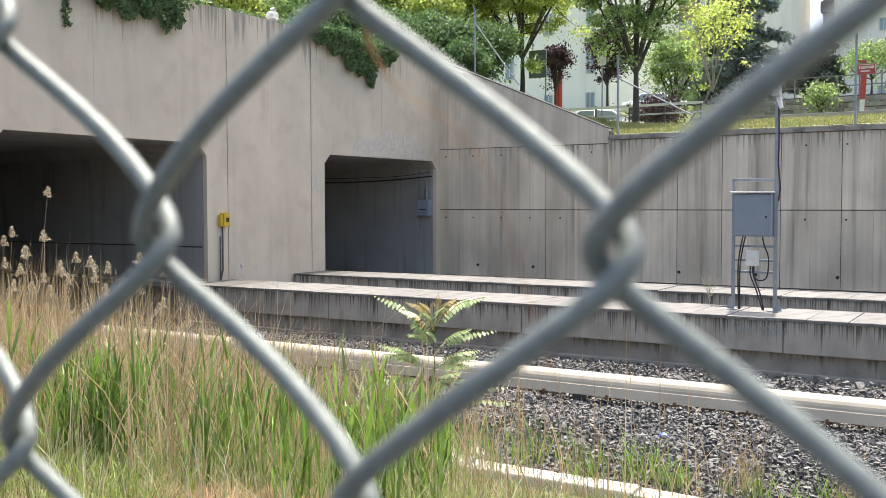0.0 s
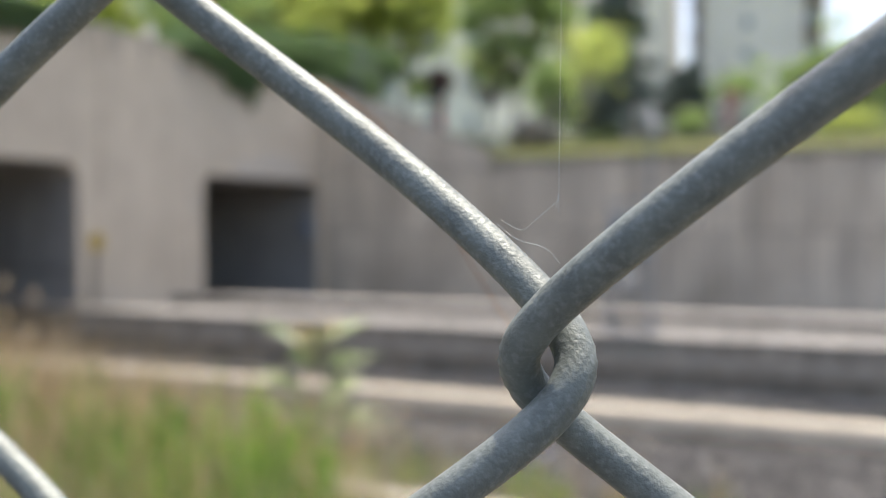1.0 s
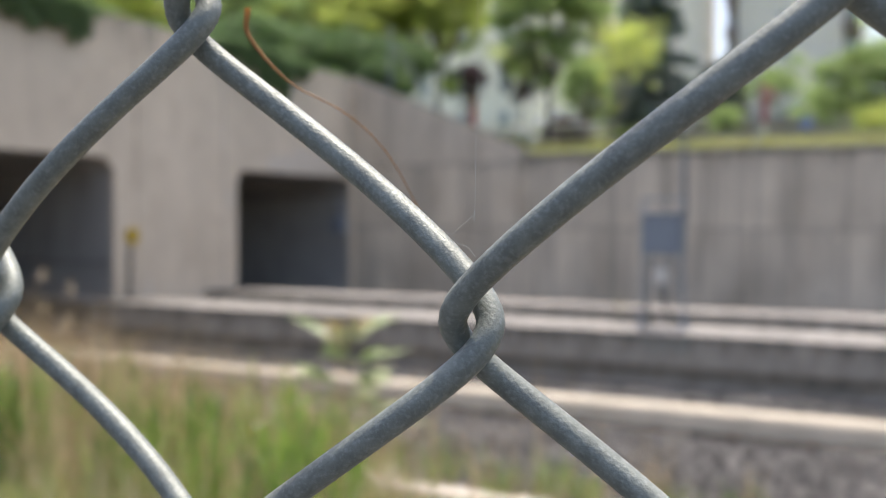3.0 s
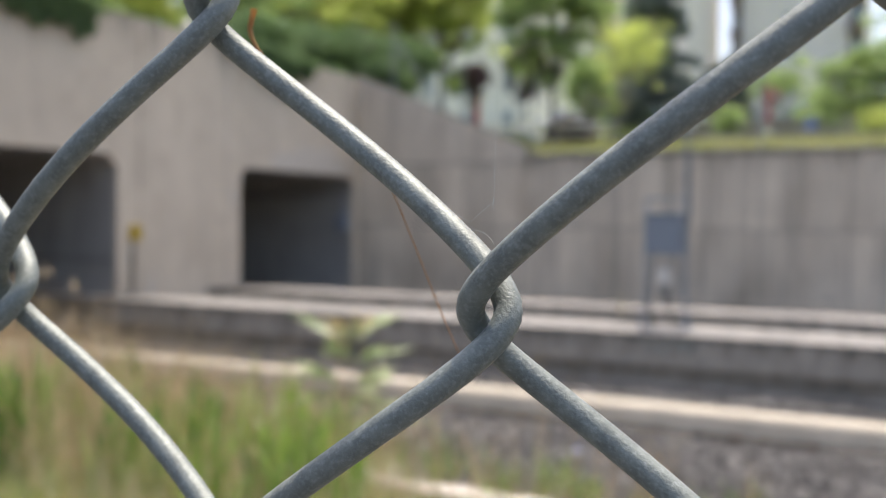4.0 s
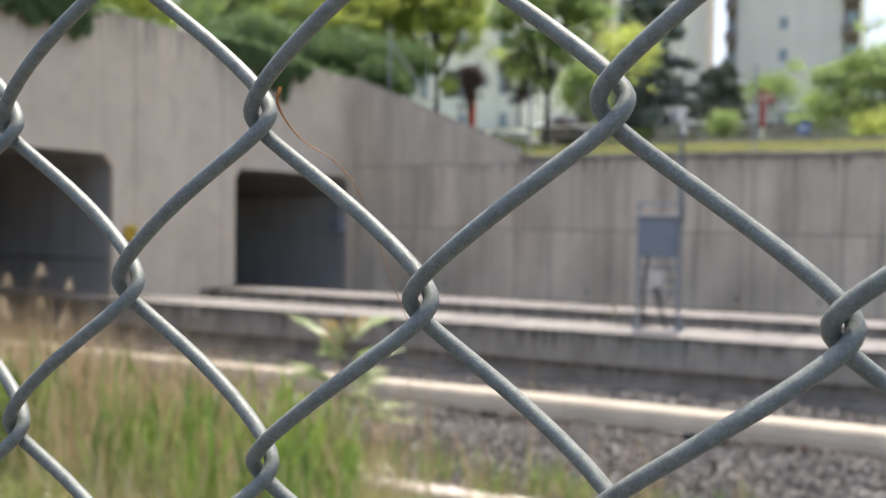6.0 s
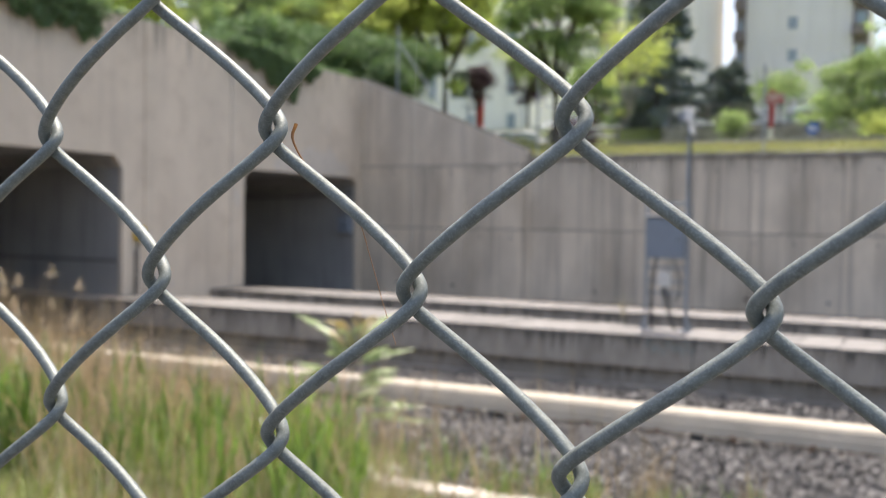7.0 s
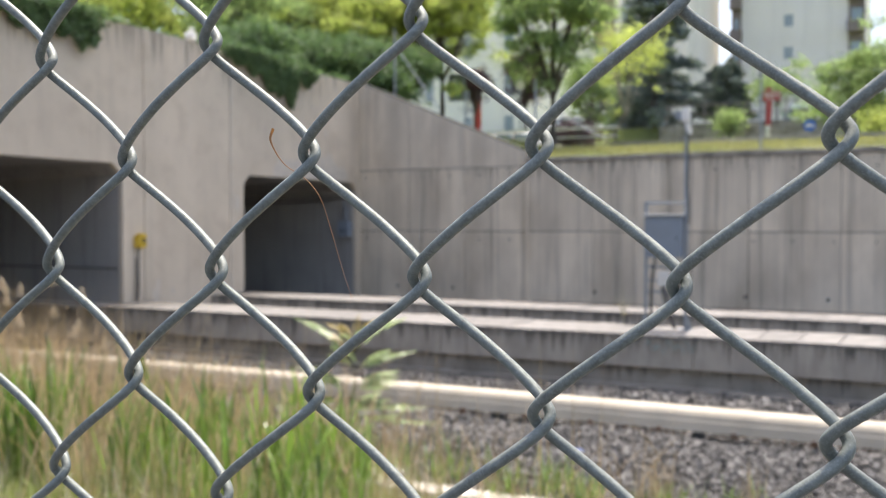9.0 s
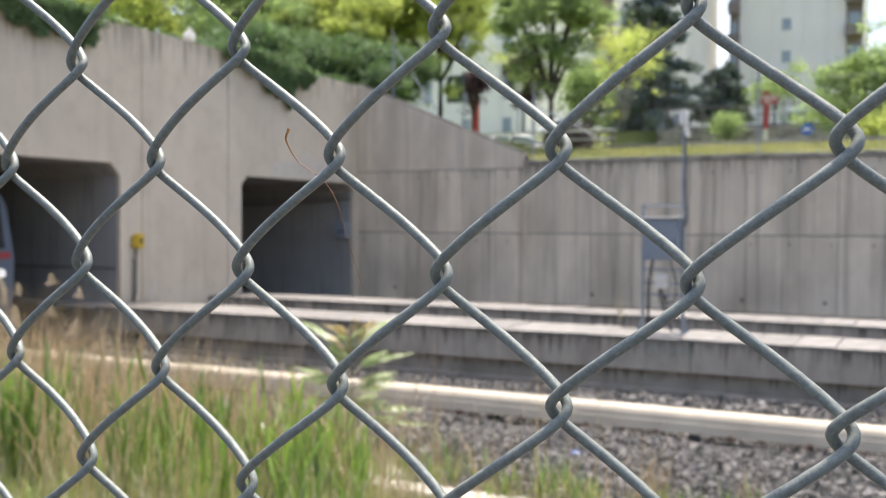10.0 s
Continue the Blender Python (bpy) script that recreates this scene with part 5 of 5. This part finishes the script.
                fr = part("window", boxes((-W / 2 - 0.07, W / 2 + 0.07, -0.03, 0.03, -0.07, 0), (-W / 2 - 0.07, W / 2 + 0.07, -0.03, 0.03, H, H + 0.07),
                                          (-W / 2 - 0.07, -W / 2, -0.03, 0.03, 0, H), (W / 2, W / 2 + 0.07, -0.03, 0.03, 0, H), (-0.03, 0.03, -0.03, 0.03, 0, H)), "frame", ob)
                win_mesh = fr.data
                pn = part("pane", boxes((-W / 2, W / 2, 0.0, 0.015, 0, H)), "pane", fr)
                pane = pn.data
            else:
                fr = part("window", win_mesh, None, ob)
                part("pane", pane, None, fr)
            fr.location = loc
    for bx, bw in balconies:
        # no recess in the wall: its shade is given by this panel's brown
        part("balcony_bay", boxes((bx + 0.05, bx + bw - 0.05, -0.10, -0.006, 0, h - 0.4)), "facade_brown", ob, "flat brown panel standing in for a shaded recess behind the balconies")
        for f in range(floors):
            z = f * fh
            bal = part("balcony", boxes((bx, bx + bw, -1.1, 0, z, z + 0.18), (bx, bx + bw, -1.1, -1.0, z + 0.18, z + 1.0), (bx, bx + 0.1, -1.0, 0, z + 0.18, z + 1.0), (bx + bw - 0.1, bx + bw, -1.0, 0, z + 0.18, z + 1.0)), "facade_brown", ob)
            part("balcony_door", boxes((bx + 0.3, bx + bw - 0.3, -0.14, -0.104, z + 0.2, z + 2.2)), "pane", bal)
    return ob


build_building("apartment_building", -34.5, -24.2, 60.0, 14, 7.55, 24.0, "facade_white", "white rendered apartment building with small windows", 6, (2.9, 5.9, 8.93), (0.52, 1.4), rz=0)
build_building("apartment_building", -34.0, -19.2, 84.0, 14, 10.0, 42.0, "facade_beige", "beige apartment block with brown balconies behind the trees", 10, (1.6, 4.6, 9.6), balconies=((5.8, 2.6), (11.0, 2.6)))
build_building("apartment_tower", -17.2, -6.2, 95.0, 16, 11.0, 62.0, "facade_beige", "tall beige apartment tower with brown balconies", 17, (4.9,), (0.7, 1.0), balconies=((-0.3, 1.0), (10.0, 1.5)))
build_building("apartment_building", -48.0, -37.0, 64.0, 14, 8.2, 22.0, "facade_white", "white apartment building behind the trees", 5, (2, 5, 8))


def build_low_walls():
    kerb = thing("low_wall", -3, 35.2, 0, "low concrete kerb wall along the road", "wall", kind="structure")
    for i in range(11):
        x = -9.4 + i * 1.5
        z = ground_height(x - 3, 35.2)
        part("wall_block", boxes((x + 0.01, x + 1.49, 0, 0.25, z - 0.3, z + 0.30), bevel=0.02), "stone", kerb)
    rail = thing("guard_rail", -16.5, 35.9, 6.1, "pale metal rails on dark posts along the road", "railing")
    for i in range(5):
        part("post", boxes((i * 1.4, i * 1.4 + 0.06, 0, 0.06, -1.0, 0.45)), "joint", rail)
    part("rail", boxes((0, 5.7, 0, 0.05, 0.0, 0.06)), "frame", rail)
    part("rail", boxes((0, 5.7, -0.01, 0.05, 0.33, 0.42)), "white", rail)
    rub = thing("stone_wall", -12, 47.9, 0, "grey rubble stone terrace wall", "wall", kind="structure")
    rng = random.Random(9)
    shared = []
    for k in range(6):
        bm = boxes((-0.22, 0.22, -0.12, 0.12, -0.13, 0.13), bevel=0.04)
        for v in bm.verts:
            v.co += noise.noise_vector(v.co * 4 + Vector((k, 0, 0))) * 0.05
        o = part("stone", bm, "stone", rub)
        o.location = (k * 0.45, 0, 7.2)
        shared.append(o.data)
    for r in range(5):
        for c in range(30):
            o = part("stone", shared[rng.randrange(6)], None, rub)
            o.location = (c * 0.44 + 0.22 * (r % 2) + rng.uniform(-0.03, 0.03), rng.uniform(-0.03, 0.03), 6.45 + r * 0.25)
    part("core", boxes((-0.3, 13.5, 0.02, 0.4, 5.8, 7.65)), "joint", rub)
    fen = thing("terrace_railing", -12, 48.1, 7.65, "dark metal railing on the terrace wall", "railing")
    for i in range(15):
        part("post", boxes((i * 0.95, i * 0.95 + 0.06, 0, 0.06, 0, 0.95)), "facade_brown", fen)
    for z in (0.45, 0.92):
        part("rail", boxes((0, 13.4, 0.01, 0.05, z, z + 0.05)), "facade_brown", fen)


build_low_walls()


def build_car(x, y, z, rz, paint, label):
    """A parked saloon: body, glasshouse, panes, wheels, lights."""
    ob = thing("car", x, y, z, label, "car", rz=rz)
    prof = [(-2.15, 0.35), (2.15, 0.35), (2.2, 0.62), (2.05, 0.78), (1.05, 0.92), (0.95, 0.95), (-1.5, 0.97), (-2.1, 0.92), (-2.2, 0.6)]
    body = part("body", prism(prof, "y", -0.85, 0.85, 0.05), paint, ob, smooth=True)
    cab = [(-1.75, 0.93), (1.15, 0.90), (0.45, 1.38), (-0.2, 1.46), (-0.9, 1.44), (-1.35, 1.28)]
    part("roof", prism(cab, "y", -0.70, 0.70, 0.06), paint, ob, smooth=True)
    for s in (-1, 1):
        y0, y1 = sorted((s * 0.69, s * 0.712))
        part("side_window", prism([(-1.35, 0.98), (-0.35, 0.98), (-0.35, 1.37), (-0.95, 1.36)], "y", y0, y1), "pane", ob)
        part("side_window", prism([(-0.28, 0.98), (0.85, 0.96), (0.42, 1.31), (-0.28, 1.38)], "y", y0, y1), "pane", ob)
        for wx in (-1.35, 1.35):
            bm = bmesh.new()
            bmesh.ops.create_cone(bm, cap_ends=True, segments=20, radius1=0.32, radius2=0.32, depth=0.2, matrix=Matrix.Translation((wx, s * 0.78, 0.32)) @ Matrix.Rotation(radians(90), 4, "X"))
            wh = part("wheel", bm, "tyre", ob)
            bm = bmesh.new()
            bmesh.ops.create_cone(bm, cap_ends=True, segments=16, radius1=0.19, radius2=0.19, depth=0.21, matrix=Matrix.Translation((wx, s * 0.785, 0.32)) @ Matrix.Rotation(radians(90), 4, "X"))
            part("rim", bm, "steel", wh)
        part("mirror", boxes((0.62, 0.78, s * 0.92 - 0.08, s * 0.92 + 0.08, 0.95, 1.07), bevel=0.03), paint, ob)
    part("windscreen", prism([(1.13, 0.93), (1.16, 0.94), (0.50, 1.38), (0.46, 1.37)], "y", -0.62, 0.62), "pane", ob)
    part("headlight", boxes((2.05, 2.19, -0.75, -0.4, 0.62, 0.74), bevel=0.02), "white", ob)
    part("headlight", boxes((2.05, 2.19, 0.4, 0.75, 0.62, 0.74), bevel=0.02), "white", ob)


build_car(-15.6, 38.2, ground_height(-15.6, 38.2), 12, "carwhite", "white saloon car parked behind the lawn")
build_car(-19.4, 56.0, ground_height(-19.4, 56.0), 5, "carwhite", "white car parked on the street above")
build_car(-5.0, 57.0, ground_height(-5.0, 57.0), 0, "cargreen", "grey-green car parked on the terrace street")
build_car(-19.6, 40.0, ground_height(-19.6, 40.0), 10, "cargreen", "grey van-like car parked by the kiosk")


def build_signs():
    ob = thing("information_sign", -6.6, 45.0, ground_height(-6.6, 45) - 0.05, "leaning red information sign with white lettering bars", "sign", rz=0)
    g = 8.5 - ground_height(-6.6, 45)
    part("post", prism([(-0.16, 0), (0.02, 0), (0.14, g - 0.25), (-0.10, g - 0.25)], "y", -0.04, 0.04), "red", ob)
    b = part("board", boxes((-0.24, 0.50, -0.05, 0.03, g - 0.22, g + 0.19), bevel=0.01), "red", ob)
    part("border", boxes((0.465, 0.485, -0.056, -0.05, g - 0.20, g + 0.17), (-0.22, 0.465, -0.056, -0.05, g + 0.15, g + 0.17)), "white", b)
    for i in range(7):
        part("lettering", boxes((-0.18 + i * 0.09, -0.12 + i * 0.09, -0.056, -0.05, g - 0.01, g + 0.10)), "white", b)
    part("lettering", boxes((-0.10, 0.26, -0.056, -0.05, g - 0.14, g - 0.09)), "white", b)
    part("cap", boxes((-0.15, 0.12, -0.05, 0.03, g + 0.23, g + 0.36), bevel=0.01), "red", ob)
    part("foot_panel", prism([(-0.145, 0.05), (0.025, 0.05), (0.085, g * 0.55), (-0.125, g * 0.55)], "y", -0.055, -0.043), "white", ob)
    rs = thing("road_sign", -3.85, 35.7, 5.55, "round blue road sign with a white symbol", "sign")
    bm = bmesh.new()
    bmesh.ops.create_cone(bm, cap_ends=True, segments=28, radius1=0.21, radius2=0.21, depth=0.02, matrix=Matrix.Translation((0, -0.05, 0.62)) @ Matrix.Rotation(radians(90), 4, "X"))
    part("disc", bm, "blue", rs)
    part("symbol", prism([(-0.15, 0.56), (0.15, 0.56), (0.12, 0.65), (0.04, 0.63), (-0.02, 0.70), (-0.12, 0.63)], "y", -0.072, -0.062), "white", rs)
    rod("post", (0, 0, -0.2), (0, 0, 0.9), 0.03, "steel", rs)
    gs = thing("notice_board", -17.65, 36.0, 7.3, "grey notice board on a post by the wall", "sign")
    rod("post", (0.35, 0, -0.6), (0.35, 0, 1.7), 0.03, "steel", gs)
    part("board", boxes((-0.4, 0.4, -0.05, 0, 0.55, 1.68), bevel=0.02), "steel", gs)
    ws = thing("street_plate", -15.46, 37.5, 6.5, "small white plate on a thin post", "sign")
    rod("post", (0, 0, -1.3), (0, 0, 2.4), 0.025, "steel", ws)
    part("plate", boxes((-0.19, 0.19, -0.05, -0.02, 1.9, 2.45), bevel=0.008), "white", ws)
    rp = thing("gate_pillar", -18.6, 40.0, 5.2, "short red painted pillar", "pillar")
    part("shaft", boxes((-0.14, 0.14, -0.14, 0.14, 0, 3.12), bevel=0.02), "red", rp)
    part("cap", boxes((-0.19, 0.19, -0.19, 0.19, 3.12, 3.24), bevel=0.02), "red", rp)


build_signs()


# ---- the train in the tunnel ----
def build_train():
    ob = thing("train", -18.0, 13.32, 0.09, "grey metro train with a red band coming out of the tunnel", "train")
    front = [(-1.28, 0.35), (1.28, 0.35), (1.32, 1.9), (1.15, 3.1), (0.9, 3.4), (-0.9, 3.4), (-1.15, 3.1), (-1.32, 1.9)]
    body = part("body", prism(front, "x", -20, -0.25, 0.04), "trainbody", ob)
    nose = part("nose", prism([(y * 0.985, z) for y, z in front], "x", -0.24, 0.0, 0.05), "trainbody", ob)
    part("band", boxes((-0.03, 0.012, -1.2, 1.2, 1.90, 2.04)), "red", ob, "red painted band")
    part("windscreen", prism([(-1.05, 2.12), (1.05, 2.12), (0.9, 3.1), (-0.9, 3.1)], "x", 0.0, 0.02), "train_pane", ob)
    for y in (-0.95, 0.95):
        lamp = bmesh.new()
        bmesh.ops.create_cone(lamp, cap_ends=True, segments=20, radius1=0.10, radius2=0.09, depth=0.06, matrix=Matrix.Translation((0.02, y, 1.58)) @ Matrix.Rotation(radians(90), 4, "Y"))
        part("headlight", lamp, "headlamp", ob, "lit round headlight")
    part("coupler", boxes((0, 0.35, -0.12, 0.12, 0.45, 0.7), bevel=0.03), "joint", ob)
    part("skirt", boxes((-19.5, -0.3, -1.2, 1.2, 0.05, 0.36)), "joint", ob)
    for i in range(5):
        part("side_window", boxes((-3.6 - i * 3.3, -1.6 - i * 3.3, -1.335, -1.30, 1.75, 2.7)), "train_pane", ob)
        part("side_window", boxes((-3.6 - i * 3.3, -1.6 - i * 3.3, 1.30, 1.335, 1.75, 2.7)), "train_pane", ob)
    for bx in (-3, -16):
        for s in (-0.72, 0.72):
            bm = bmesh.new()
            bmesh.ops.create_cone(bm, cap_ends=True, segments=24, radius1=0.4, radius2=0.4, depth=0.12, matrix=Matrix.Translation((bx, s, 0.40)) @ Matrix.Rotation(radians(90), 4, "X"))
            part("wheel", bm, "rust", ob)
    return ob


hl = bpy.data.materials.new("headlamp")
hl.use_nodes = True
hb = hl.node_tree.nodes["Principled BSDF"]
hb.inputs["Emission Color"].default_value, hb.inputs["Emission Strength"].default_value = (1, 0.93, 0.8, 1), 0.3
MAT["headlamp"] = hl
train = build_train()


# ---- the chain-link fence in front ----
KNOT = Vector((-0.0749, 0.0966, 2.7792))   # one link's centre
HALF_W, HALF_H = 0.0358, 0.0350            # half a mesh across and up
WIRE = 0.00152                             # wire radius
LEAN = -1.59


def wire_path(halves, steps, start):
    """A flattened coil seen from its edge: rising runs in front, falling runs behind, rounded bends that hook the neighbours.
    The local origin is a left-hand bend; the coil's right-hand bends lie half a mesh up and one across."""
    d, r = 0.0070, 0.0035
    k = (HALF_W / 2 + d) / math.sqrt(HALF_H ** 2 / 4 + r * r)
    pts = []
    for i in range(halves * steps + 1):
        u = start + i / steps
        n = round(u)
        q = (u - n) * HALF_H
        off = -d + k * math.sqrt(q * q + r * r)
        x = off if n % 2 == 0 else HALF_W - off
        s = u - math.floor(u)
        rising = math.floor(u) % 2 == 0
        bulge = 0.0051 * math.sin(math.pi * s) ** 0.85
        pts.append((x, -bulge if rising else bulge, u * HALF_H))
    return pts


def build_fence():
    ob = new("chain_link_fence")
    ob.empty_display_size = 0.1
    ob.matrix_basis = Matrix.Translation(KNOT) @ pose(0, 0, 0, -LEAN, 0.04, -0.30)
    tagged(ob, "galvanised chain-link fence of thick grey wire", "fence")
    lo, hi = -46, 14
    fine = tubes("wire", [(wire_path(26, 56, -14), WIRE)], "zinc", 14)
    upper = tubes("wire_end", [(wire_path(hi - 12, 10, 12), WIRE)], "zinc", 7)
    lower = tubes("wire_end", [(wire_path(-14 - lo, 10, lo), WIRE)], "zinc", 7)
    plain = tubes("wire", [(wire_path(hi - lo, 8, lo), WIRE)], "zinc", 6)
    plainer = tubes("wire", [(wire_path(hi - lo, 4, lo), WIRE)], "zinc", 4)
    for i in range(-90, 91):
        up = 0 if i % 2 == 0 else 1
        # small unevenness of each coil
        dx = 0.0004 * math.sin(i * 2.7)
        loc = (i * HALF_W + dx, 0, up * HALF_H)
        if -9 <= i <= 8:
            w = part("wire", fine, None, ob)
            for e in (upper, lower):
                part("wire_end", e, None, w)
        else:
            w = part("wire", plain if -26 <= i < 30 else plainer, None, ob)
        w.location = loc
    return ob


fence = build_fence()


def build_fibre():
    ob = thing("dry_fibre", KNOT.x, KNOT.y + 0.010, KNOT.z, "thin orange dry fibre caught in the fence", "fibre")
    p = smooth_path([(-0.0240, 0.0, 0.0100), (-0.0249, 0.0, 0.0060), (-0.0200, 0.0, -0.0009), (-0.0119, 0.0, -0.0059), (-0.0065, 0.0, -0.0119), (-0.0027, 0.0, -0.0217), (0.0009, 0.0, -0.0322), (0.0044, 0.0, -0.0413)], 8)
    part("strand", tubes("strand", [(p, np.interp(np.linspace(0, 1, len(p)), [0, 0.12, 0.30, 1], [0.0005, 0.00036, 0.00013, 0.00008]))], "fibre", 6), None, ob)
    wb = thing("web_thread", KNOT.x + HALF_W, KNOT.y - 0.003, KNOT.z - HALF_H, "fine spider thread on the fence wire", "web")
    for q in ([(-0.0020, 0, 0.0105), (-0.0005, 0, 0.0098), (0.0006, -0.0005, 0.0104), (0.0021, -0.0005, 0.0116)], [(-0.0022, 0, 0.0102), (-0.0006, -0.0005, 0.0092), (0.0012, 0, 0.0086), (0.0022, 0, 0.0076)], [(0.0020, 0, 0.0114), (0.0021, 0, 0.0122), (0.0019, 0, 0.0112)], [(0.0021, 0, 0.0110), (0.0023, 0, 0.03), (0.0024, 0, 0.055)]):
        part("thread", tubes("thread", [(smooth_path(q, 8), 0.000016)], "web", 4), None, wb)
    return ob


fibre = build_fibre()


def motions():
    """What moves: the train rolling towards the portal, the fibre swaying in the wind, and the distance that the lens is focused at."""
    walk(train, [(0.0, pose(-18.0 - 90.0, 13.32, 0.09)), (5.0, pose(-18.0 - 45.0, 13.32, 0.09)), (10.0, pose(-18.0, 13.32, 0.09))])
    walk(fibre, [
        (0, pose(-0.0529, 0.1059, 2.7662, 0)),
        (0.5, pose(-0.0552, 0.1173, 2.7698, 20)),
        (1, pose(-0.0624, 0.1249, 2.7745, 30)),
        (1.5, pose(-0.0633, 0.1249, 2.7708, 30)),
        (2, pose(-0.0652, 0.1276, 2.7736, 35)),
        (2.5, pose(-0.0623, 0.1249, 2.7770, 30)),
        (4, pose(-0.0583, 0.1160, 2.7730, 12)),
        (4.5, pose(-0.0577, 0.1133, 2.7775, 8)),
        (5, pose(-0.0563, 0.1133, 2.7765, 8)),
        (5.5, pose(-0.0579, 0.1140, 2.7784, 12)),
        (7, pose(-0.0542, 0.1099, 2.7725, 0)),
        (7.5, pose(-0.0508, 0.1059, 2.7702, 0)),
        (8, pose(-0.0647, 0.1059, 2.7792, 0)),
        (8.5, pose(-0.0675, 0.1059, 2.7808, 0)),
        (9, pose(-0.0709, 0.1059, 2.7789, 0)),
        (9.5, pose(-0.0734, 0.1059, 2.7814, 0)),
        (10, pose(-0.0747, 0.1059, 2.7798, 0)),
    ])
    walk(focus_mark, [
        (0, pose(-9.4542, 15.2929, 1.8858)),
        (0.5, pose(-3.6536, 7.1228, 2.3631)),
        (0.6, pose(-0.2030, 0.4209, 2.7332)),
        (0.8, pose(-0.0435, 0.0955, 2.7523)),
        (1, pose(-0.0459, 0.0945, 2.7526)),
        (1.5, pose(-0.0489, 0.0931, 2.7510)),
        (2, pose(-0.0450, 0.0948, 2.7517)),
        (2.5, pose(-0.0431, 0.0956, 2.7520)),
        (4, pose(-0.0433, 0.0954, 2.7511)),
        (4.5, pose(-0.0426, 0.0960, 2.7558)),
        (5, pose(-0.0401, 0.0972, 2.7531)),
        (5.5, pose(-0.0391, 0.0976, 2.7529)),
        (7, pose(-0.0333, 0.1006, 2.7538)),
        (7.5, pose(-0.0331, 0.1007, 2.7557)),
        (8, pose(-0.0380, 0.0981, 2.7523)),
        (8.5, pose(-0.0365, 0.0989, 2.7521)),
        (9, pose(-0.0331, 0.1006, 2.7524)),
        (9.5, pose(-0.0370, 0.0986, 2.7517)),
        (10, pose(-0.0384, 0.0979, 2.7521)),
    ])


motions()
